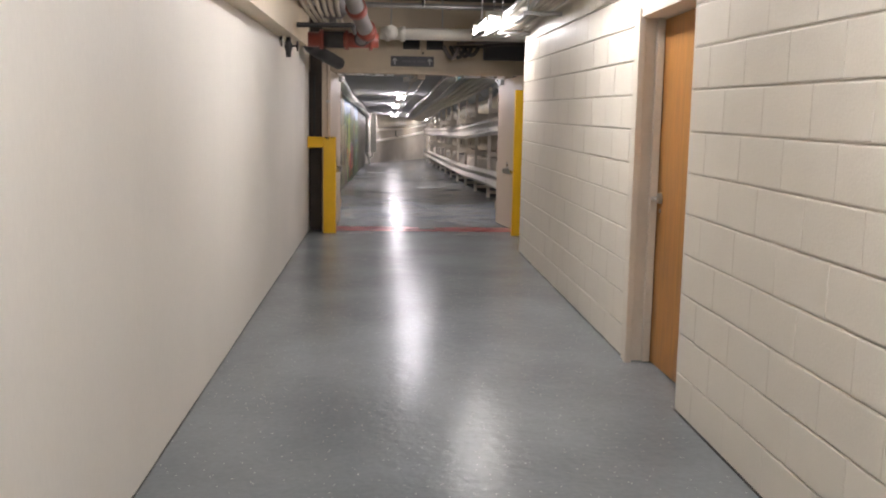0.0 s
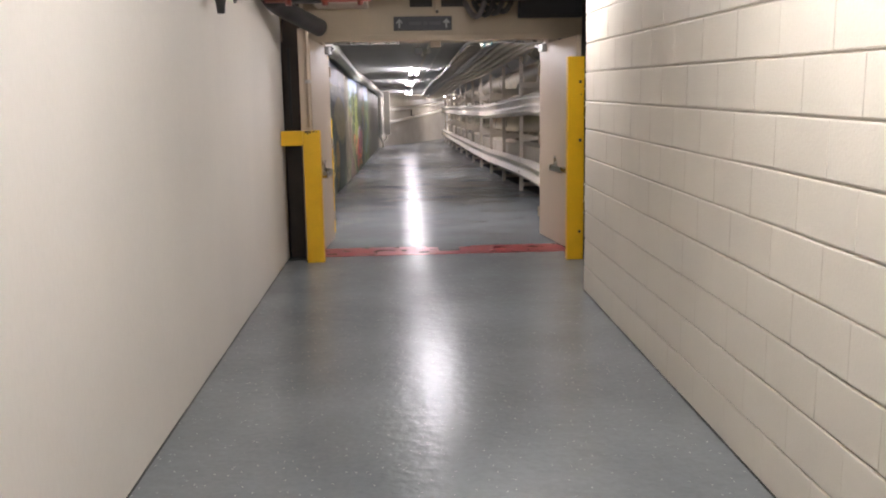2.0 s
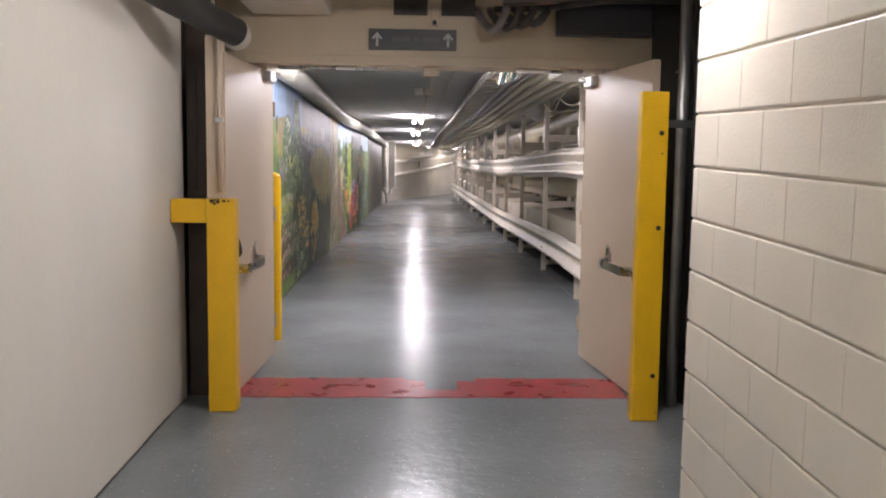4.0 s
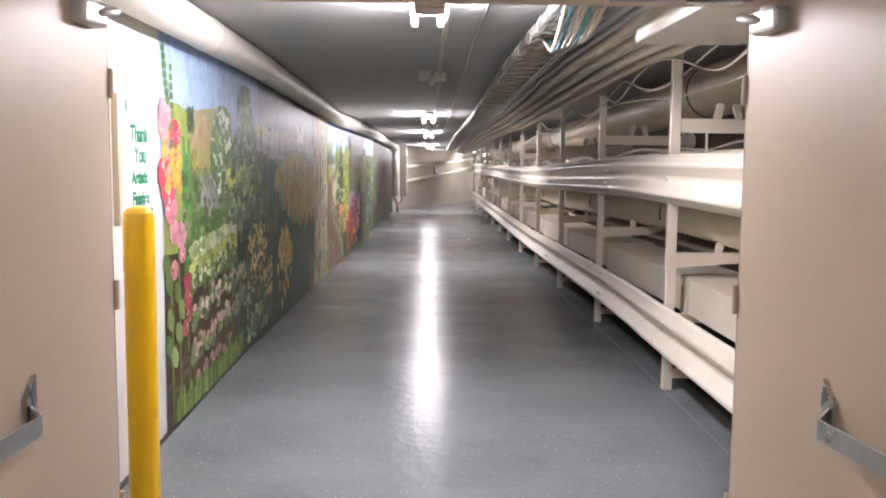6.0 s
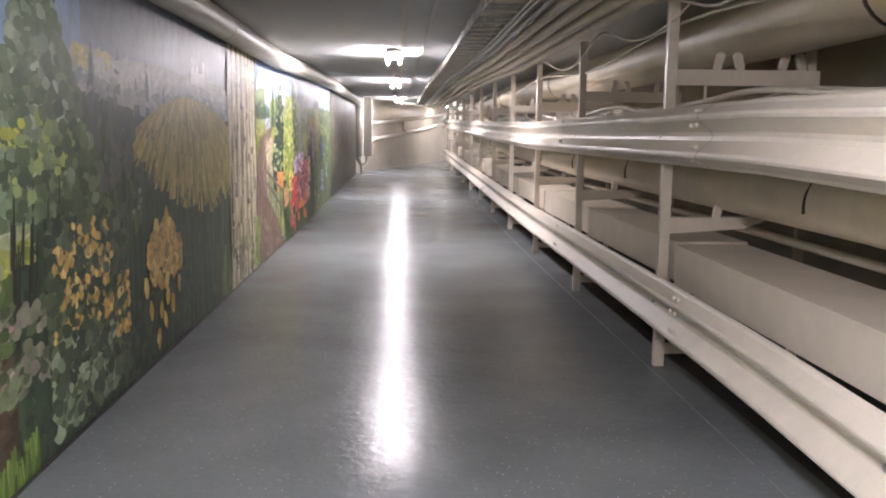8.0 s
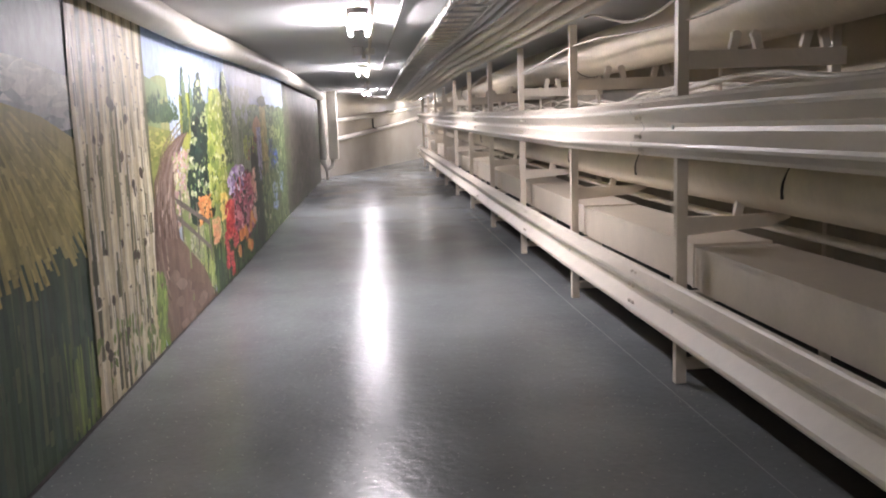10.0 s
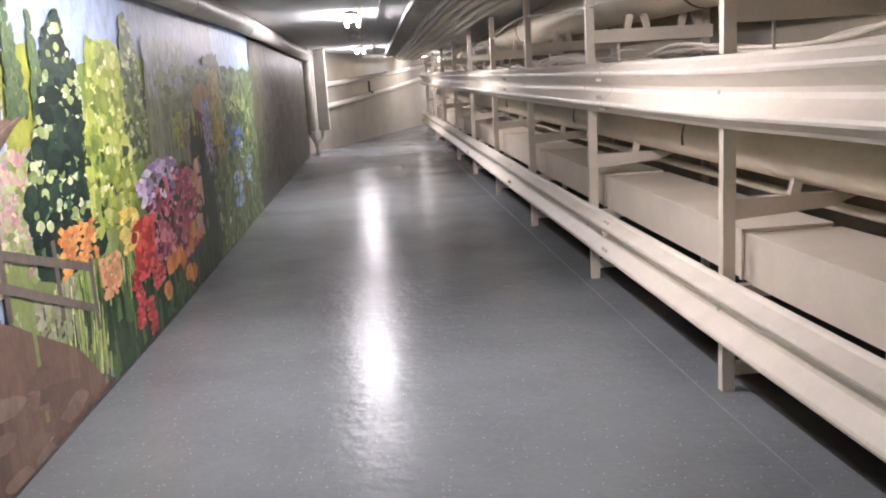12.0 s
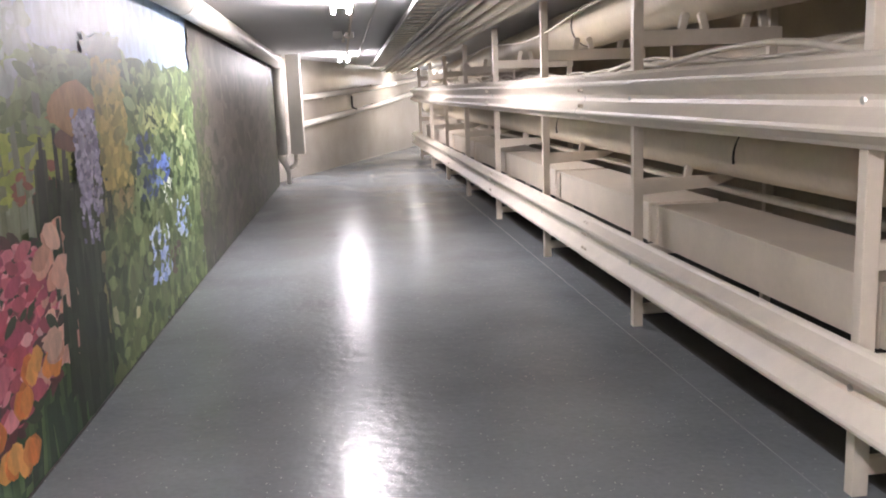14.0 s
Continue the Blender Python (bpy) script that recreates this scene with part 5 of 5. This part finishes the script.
for k, (u, w) in enumerate(((20.13, 0.15), (20.34, 0.17), (20.55, 0.16), (20.78, 0.19), (21.0, 0.16), (21.2, 0.18), (21.38, 0.14))):
    n = 16
    for i in range(n):
        a, b = TOP * i / n + 0.004, TOP * (i + 1) / n + 0.004
        o, o2 = 0.03 * math.sin(3 * a + k), 0.03 * math.sin(3 * b + k)
        g = 1 + 0.3 * (1 - a / TOP)
        for j, c in ((-0.5, "c4b48c"), (-0.17, "e6dcc0"), (0.17, "d6c8a2")):
            s.poly([(u + o + w * g * j, a), (u + o + w * g * (j + 0.34), a), (u + o2 + w * g * (j + 0.34), min(TOP, b)), (u + o2 + w * g * j, min(TOP, b))], c)
s.done()
s = Strokes("birch_bark", "dark bark marks")
s.dab(20.08, 21.42, 0.05, 2.05, 30, 0.035, 0.012, ("6b5c48", "8a7a60", "a08f74"), 0.2)
s.dab(20.1, 21.4, 0.1, 1.9, 9, 0.06, 0.05, ("4a3a2c", "5c4838"), 0.2)
s.streaks(20.08, 21.42, 0.1, 2.0, 150, 0.03, 0.16, ("b0a388", "a3957c", "ddd5c4", "c9bea8"))
s.done()
s = Strokes("cart_road", "brown painted cart road", 1.0, True)
CENTRE = ((22.72, 1.46, 0.06), (22.45, 1.4, 0.16), (22.13, 1.3, 0.28), (21.88, 1.12, 0.34), (21.78, 0.9, 0.33), (21.8, 0.65, 0.4), (21.95, 0.42, 0.55), (22.25, 0.2, 0.8), (22.5, 0.004, 0.95))
for (u, h, w), (u2, h2, w2) in zip(CENTRE, CENTRE[1:]):
    for j in range(8):
        a, b = j / 8 - 0.5, (j + 1) / 8 - 0.5
        s.poly([(u + 2 * w * a, h), (u + 2 * w * b, h), (u2 + 2 * w2 * b, h2), (u2 + 2 * w2 * a, h2)], ("725747", "7f6556", "72574a", "876e60", "785e50", "8b7365", "745a4b", "6c5143")[j])
s.done()
s = Strokes("rut_paint", "pale ruts and stones on the road")
for _ in range(90):
    k = PAINT_RND.randrange(3, 8)
    (u, h, w), (u2, h2, w2) = CENTRE[k], CENTRE[k + 1]
    p, q = PAINT_RND.uniform(-0.85, 0.85), PAINT_RND.random()
    uu, hh = u + (u2 - u) * q + w * p, h + (h2 - h) * q
    d, e = (u2 - u) * 0.3, (h2 - h) * 0.3
    s.poly([(uu, hh), (uu + 0.03, hh), (uu + d + 0.025, max(0.004, hh + e)), (uu + d, max(0.004, hh + e))], PAINT_RND.choice(("a78f80", "5a4136", "8a7062", "b8a08c", "614839")))
for _ in range(38):
    p, q = PAINT_RND.uniform(-0.9, 0.9), PAINT_RND.uniform(2.2, 6.6)
    col = PAINT_RND.choice(("97806f", "64493d", "8a7062", "a58c78", "8f7668"))
    for k in range(5):
        a, b = q + 0.28 * k, q + 0.28 * (k + 1)
        if b > 8:
            break
        at_ = lambda v: [CENTRE[int(min(v, 7.999))][i] + (CENTRE[int(min(v, 7.999)) + 1][i] - CENTRE[int(min(v, 7.999))][i]) * (v - int(min(v, 7.999))) for i in range(3)]
        (u, h, w), (u2, h2, w2) = at_(a), at_(b)
        g = 0.022 * math.sin(math.pi * (k + 0.5) / 5)
        s.poly([(u + w * p - g, max(0.004, h)), (u + w * p + g, max(0.004, h)), (u2 + w2 * p + g, max(0.004, h2)), (u2 + w2 * p - g, max(0.004, h2))], col)
for k in range(9):
    u = 21.52 + 0.12 * k
    h = bent(((21.5, 0.98), (21.8, 1.26), (22.2, 1.4), (22.6, 1.5)), u)
    s.poly([(u, h - 0.06), (u + 0.02, h - 0.06), (u + 0.02, h + 0.07), (u, h + 0.07)], "7a6a48")
for d in (0.0, 0.045):
    for k in range(8):
        u, u2 = 21.5 + 0.13 * k, 21.63 + 0.13 * k
        top = lambda v: bent(((21.5, 0.98), (21.8, 1.26), (22.2, 1.4), (22.6, 1.5)), v) + d
        s.poly([(u, top(u)), (u2, top(u2)), (u2, top(u2) + 0.014), (u, top(u) + 0.014)], "8c7a54")
s.dab(22.3, 23.3, 0.04, 0.16, 8, 0.2, 0.03, ("c0a98f", "b39a80", "a88c72"))
s.dab(21.35, 21.62, 0.02, 0.5, 40, 0.05, 0.07, ("7f9a3c", "93ab48", "6b8535"))
s.done()
s = Strokes("verge", "flowery verge beside the road")
s.strip(22.3, 24.3, lambda u: 0.12 + 0.0 * u, lambda u: 0.9, "8a9a55", 8)
s.dab(22.15, 22.95, 0.75, 1.3, 150, 0.06, 0.04, ("b3a98c", "c4a096", "93a05c", "a8b070", "b8868a", "c9bd9a"), 0.8)
s.streaks(22.5, 24.2, 0.15, 0.6, 240, 0.04, 0.2, ("a7b850", "8aa044", "5f7d38", "bccb6c", "6d8a3c", "9aa66a"))
s.streaks(22.5, 24.2, 0.12, 0.5, 150, 0.035, 0.22, ("3f5230", "33462a", "4c6036"), 0.03)
s.streaks(22.9, 24.1, 0.25, 0.55, 60, 0.025, 0.22, ("cfd48a", "dadf9e", "b9c466"), 0.05)
s.dab(22.3, 23.0, 0.35, 0.65, 50, 0.08, 0.05, ("9a9a78", "8b8d6c", "a8aa90"))
s.x += 0.0005
for i in range(14):
    a = 21.75 + 1.5 * i / 14
    b = a + 1.5 / 14 + 0.004
    top = lambda u: bent(((21.75, 0.72), (22.22, 0.66), (22.98, 0.32), (23.25, 0.08)), u)
    s.poly([(a, 0.004), (b, 0.004), (b, top(b)), (a, top(a))], ("765c4d", "7a6050", "72584a")[i % 3])
s.x += 0.0005
for _ in range(20):
    u = PAINT_RND.uniform(21.8, 22.9)
    h = PAINT_RND.uniform(0.03, 0.85) * (0.66 - 0.45 * max(0.0, u - 22.0))
    s.leaf(u, h, PAINT_RND.uniform(0.08, 0.2), 0.045, -0.25, PAINT_RND.choice(("7f6656", "836a5a", "8a7161", "70574a", "947c6c")))
s.done()
s = Strokes("cypress", "slim dark painted cypresses")
for k in range(16):
    u = 21.55 + 0.055 * k
    h = 1.56 + 0.02 * math.sin(5 * u)
    s.dab(u, u + 0.07, h, h + 0.1 + 0.03 * (k % 3), 7, 0.03, 0.035, ("3f5a3a", "4c6640", "35503a"), 0.2, cone)
s.dab(22.58, 22.78, 1.45, 1.92, 70, 0.035, 0.05, ("4c613d", "3f5535", "5d7048"), 0.2, cone)
s.dab(22.85, 23.0, 1.45, 1.88, 50, 0.03, 0.05, ("5a6f45", "4c613d"), 0.2, cone)
s.dab(14.38, 14.5, 1.62, 1.76, 30, 0.016, 0.03, ("3c5230", "46603a"), 0.1)
s.done()
s = Strokes("pale_fir", "dark painted fir with pale blossom", 0.9)
fir = lambda p, q: abs(p - 0.42 - 0.12 * q) < 0.5 * min(1.0, 1.25 * (1.04 - q))
s.dab(22.65, 23.75, 0.72, 1.9, 420, 0.12, 0.085, ("1f352c", "263f33", "1b2e27", "2f4a3a"), 0.9, fir)
s.dab(22.68, 23.75, 0.85, 1.9, 420, 0.06, 0.05, ("b9c384", "cdd39c", "a3b06c", "d6dab0", "8fa05c"), 0.6, lambda p, q: fir(p, q) and (q > 0.5 or p < 0.25 or PAINT_RND.random() < 0.6))
s.dab(22.7, 23.4, 0.78, 1.1, 40, 0.06, 0.05, ("5f8a58", "4f7a4c", "8fae6a"), 0.6)
s.done()
s = Strokes("lime_tree", "yellow-green painted tree", 0.9)
lime = lambda p, q: p > 0.42 * q - 0.02 and p < 1.02 - 0.25 * abs(q - 0.45)
s.dab(23.42, 24.5, 0.82, 1.78, 420, 0.12, 0.075, ("b3bf3e", "c2cb55", "9fb03a", "a9b848", "cdd279", "8a9f38"), 0.8, lime)
s.dab(23.5, 24.45, 0.9, 1.75, 110, 0.06, 0.045, ("dfe2a0", "d0d67a", "e6e8b8"), 0.6, lime)
s.dab(23.45, 24.3, 0.8, 1.2, 50, 0.05, 0.06, ("4a6236", "3d5430", "5c7440"), 0.6)
s.dab(24.3, 25.05, 1.12, 1.97, 230, 0.09, 0.06, ("6d7c4c", "5c6c44", "7f8c58", "4f5f3e"), 0.7, cone)
s.dab(24.32, 25.05, 1.15, 1.96, 120, 0.06, 0.04, ("b5bd84", "c6cb9a", "9fa96c"), 0.6, cone)
s.done()
s = Strokes("misty_tree_paint", "misty olive painted trees", 1.2, True)
s.streaks(25.0, 26.6, 0.9, 1.55, 150, 0.1, 0.35, ("6f7656", "7c8368", "687054", "868c78", "757c66"))
s.dab(25.1, 26.5, 1.5, 1.85, 60, 0.12, 0.08, ("8a918c", "969ca0", "858c80"), 0.9)
s.dab(25.4, 27.6, 1.3, 1.68, 150, 0.2, 0.06, ("6b7a4c", "78865a", "5f6f45", "84905f"))
s.dab(25.7, 26.8, 1.1, 1.34, 60, 0.18, 0.05, ("8f9a3c", "9aa345", "85913c"))
s.dab(26.1, 26.7, 1.08, 1.22, 24, 0.12, 0.05, ("8a4f3e", "7d463a"))
s.dab(27.4, 28.2, 1.66, 1.8, 60, 0.14, 0.05, ("4a553c", "525d43", "424d37"), 0.6, oval)
s.done()
s = Strokes("bank", "deep green painted bank", 1.0)
s.strip(23.4, 28.0, const(0.004), lambda u: 0.34 + 0.1 * math.sin(2 * u), "2f4a2e", 14)
s.streaks(23.4, 28.0, 0.05, 0.4, 240, 0.1, 0.2, ("2a452b", "3d5a35", "4f6d3c", "274028", "5d7a44"))
s.strip(26.3, 27.2, const(0.3), lambda u: 1.1, "2f3529", 5)
s.streaks(26.3, 27.3, 0.2, 1.2, 80, 0.1, 0.3, ("2c3328", "38412f", "444d38"))
s.done()
s = Strokes("lily_paint", "orange painted lilies by a fence")
s.dab(22.9, 23.4, 0.68, 0.9, 40, 0.05, 0.035, ("e0913e", "e8a552", "d47a34"))
s.dab(23.5, 23.9, 0.45, 0.66, 24, 0.06, 0.04, ("d99060", "e3a878"))
s.done()
s = Strokes("fence", "grey painted wooden fence")
for a, b, c, d in ((22.12, 0.95, 23.3, 0.65), (22.12, 0.83, 23.3, 0.43)):
    s.poly([(a, b - 0.02), (c, d - 0.02), (c, d + 0.025), (a, b + 0.025)], "7b6f66")
    s.poly([(a, b + 0.01), (c, d + 0.01), (c, d + 0.025), (a, b + 0.025)], "a2968a")
for u, h in ((22.25, 0.64), (22.8, 0.5), (23.24, 0.33)):
    s.poly([(u, h), (u + 0.05, h), (u + 0.05, h + 0.38), (u, h + 0.38)], "6c6158")
s.done()
s = Strokes("pink_phlox", "big pink and lilac painted flower clump", 1.15)
s.dab(24.55, 26.75, 0.25, 0.98, 200, 0.12, 0.05, ("6f3a40", "4a3a34", "5c3a3c", "3d4a34"), 0.7, oval)
s.dab(24.5, 25.8, 0.78, 1.06, 34, 0.13, 0.055, ("bb9fc8", "a98bb8", "cdb8d6", "9a7cae", "d9cfe0"), 0.35, oval)
s.dab(24.65, 26.6, 0.3, 0.95, 110, 0.15, 0.075, ("b04a5e", "b5485a", "a0405a"), 0.35, oval)
s.dab(24.7, 26.6, 0.3, 0.95, 110, 0.14, 0.068, ("c9606f", "d98590", "c0506a", "cf6f80"), 0.35, oval)
s.dab(24.7, 26.6, 0.32, 0.93, 60, 0.09, 0.05, ("e0a0a4", "e6b0b4", "dd909a"), 0.35, oval)
s.dab(26.15, 26.75, 0.35, 0.85, 26, 0.13, 0.075, ("dfa492", "e6b6a2", "d08f80"), 0.3)
s.done()
s = Strokes("tulip_paint", "red painted spikes and orange tulips", 1.15)
s.dab(24.25, 24.75, 0.42, 0.74, 46, 0.1, 0.06, ("c9302c", "b42526", "d94a3e"), 0.4)
for u, h in ((24.2, 0.42), (24.25, 0.3), (24.2, 0.2), (24.45, 0.2), (24.5, 0.1), (24.7, 0.34), (24.85, 0.36)):
    s.dab(u - 0.08, u + 0.08, h - 0.06, h + 0.06, 14, 0.06, 0.03, ("cc3a3e", "d9565a", "b42a30"))
s.dab(24.0, 24.4, 0.62, 0.85, 24, 0.08, 0.04, ("d8b84a", "e0c860"))
for u, h in ((24.95, 0.2), (25.1, 0.34), (25.25, 0.36), (25.45, 0.36), (25.6, 0.3), (25.9, 0.36), (26.05, 0.45), (25.7, 0.18), (25.9, 0.14), (26.3, 0.4)):
    for k in range(5):
        s.leaf(u + PAINT_RND.uniform(-0.07, 0.07), h + PAINT_RND.uniform(-0.02, 0.02), 0.07, 0.06, 0, PAINT_RND.choice(("e08b30", "e9a547", "d0741f")))
s.done()
s = Strokes("straw_hat_shape", "plain tan rounded shape among the plants", 0.95)
s.leaf(27.05, 1.44, 0.4, 0.13, 0.05, "bf9460", 14)
s.leaf(26.95, 1.3, 0.25, 0.07, 0.0, "7a4f3a", 10)
s.dab(26.7, 27.5, 1.38, 1.5, 14, 0.15, 0.03, ("c9a06a", "b08552", "c28e58"))
s.done()
s = Strokes("delphinium_paint", "lilac and gold painted spikes", 1.25)
s.streaks(26.5, 27.6, 0.15, 0.95, 120, 0.1, 0.35, ("27321f", "303b28", "3a4630", "2c3826"))
s.dab(27.0, 27.42, 0.78, 1.42, 150, 0.06, 0.035, ("8f8aa6", "7f7a98", "a39eb6", "66627f"), 0.7)
s.dab(27.5, 28.4, 1.0, 1.66, 170, 0.12, 0.07, ("9c8c44", "8f843f", "a8964c", "7c7840"), 0.6)
s.dab(27.3, 28.3, 0.3, 0.95, 90, 0.09, 0.07, ("6f6f44", "7f7a4a", "5c6340", "8f7f52"), 0.8)
s.blobs([(26.5, 0.9), (26.3, 0.83), (26.62, 0.62), (26.36, 0.46), (26.5, 0.74)], 5, 0.05, 0.1, 0.05, ("d3a08a", "dab09a", "c99078"))
s.done()
s = Strokes("pond_garden", "green bushes with blue painted flowers", 1.3)
s.dab(28.2, 31.0, 0.8, 1.66, 300, 0.2, 0.07, ("5a6f40", "4a5e38", "6b7d4c", "3d5034", "788858", "33462e"), 0.8)
s.dab(28.5, 30.0, 1.25, 1.42, 60, 0.2, 0.05, ("8a9658", "7c8a4c", "96a064"), 0.5)
s.dab(27.4, 30.95, 0.02, 0.8, 330, 0.16, 0.1, ("55663a", "485a34", "657545", "3c4d2e", "75834f", "5c6a42"), 1.2)
s.dab(28.35, 28.9, 0.85, 1.25, 60, 0.12, 0.05, ("33456b", "2c3d5c", "3f5580"))
s.dab(28.9, 29.5, 0.92, 1.1, 40, 0.12, 0.05, ("3f62b8", "4f74c6", "3554a0"))
s.dab(29.1, 29.5, 0.75, 0.95, 20, 0.1, 0.05, ("cdd1c6", "b9bfb0"))
s.dab(28.55, 29.2, 0.3, 0.65, 60, 0.14, 0.06, ("7f95cc", "98abd6", "6b82b8", "b3c0d8"))
s.dab(29.6, 30.2, 0.45, 0.75, 30, 0.12, 0.05, ("7f95cc", "6b82b8", "93a5c6"))
s.dab(28.9, 29.6, 0.28, 0.45, 24, 0.14, 0.05, ("4a3c38", "5c4a44"))
s.blobs([(27.5, 0.35), (28.0, 0.3), (27.7, 0.12), (30.6, 0.6), (30.0, 1.0), (30.3, 1.2)], 4, 0.05, 0.08, 0.05, ("a8a87c", "b8b48c", "98a07c"))
s.done()
s = Strokes("woodland_paint", "dark brown-grey painted woodland", 0.85, True, True)
s.strip(29.71, 37.0, const(0.004), const(TOP), "4a4540", 30)
s.dab(29.8, 36.9, 0.1, 2.0, 130, 0.34, 0.2, ("4f4943", "5a534c", "433f3a", "3b3833", "554e49", "625a52"), 0.8)
s.streaks(29.8, 36.9, 0.1, 2.0, 220, 0.07, 0.3, ("4f4943", "5a534c", "433f3a", "625a52", "3b3833", "554e49", "6b625a"))
s.dab(29.8, 36.9, 0.0, 0.7, 260, 0.16, 0.1, ("4a4c3a", "42443a", "54553f", "3a3d31"), 1.2)
s.dab(29.75, 30.4, 0.3, 1.9, 160, 0.1, 0.08, ("4a5238", "565e40", "3f4733", "626848"), 1.0)
s.strip(36.0, 36.95, const(1.6), const(2.0), "a9b8cc", 4)
s.dab(35.9, 36.95, 0.9, 1.6, 90, 0.1, 0.07, ("5c6648", "4c553e", "6b7452"), 1.0)
s.done()


# ---- blocks of the hall wall, one by one ----
def block(length):
    """One painted block: open bed joints, upright joints almost filled with paint."""
    bm = bmesh.new()
    rings = []
    for x, e, g in ((0.02, 0.0004, 0.004), (0.009, 0.0004, 0.004), (0.002, 0.0009, 0.0055), (0.0, 0.003, 0.0102)):
        rings.append([bm.verts.new((x, y, z)) for y, z in ((e, g), (length - e, g), (length - e, COURSE - g), (e, COURSE - g))])
    for a, b in zip(rings, rings[1:]):
        for j in range(4):
            bm.faces.new((a[j], a[(j + 1) % 4], b[(j + 1) % 4], b[j]))
    bm.faces.new(rings[-1])
    return bm


def block_pieces(core, y0, y1, phase, rows, lift=0.0):
    cache = {}
    for k in range(rows):
        off = phase + (k % 2) * BLOCK / 2
        y = off + math.floor((y0 - off) / BLOCK) * BLOCK
        while y < y1:
            a, b = max(y, y0), min(y + BLOCK, y1)
            y += BLOCK
            if b - a < 0.03:
                continue
            key = round(b - a, 3)
            if key not in cache:
                cache[key] = mesh(block(key), "block", M_BLOCK)
            ob = new("block", cache[key])
            ob.location = (HALL_R + random.uniform(-0.0007, 0.0007), a, fz(a) + lift + k * COURSE)
            ob.rotation_euler = (math.atan2(fz(b) - fz(a), b - a), 0, 0)
            ob.parent = core


block_pieces(WALL_NEAR, 1.3, 4.33, 3.70, 12)
block_pieces(WALL_FAR, 5.33, 9.52, 5.80, 12, -0.01)
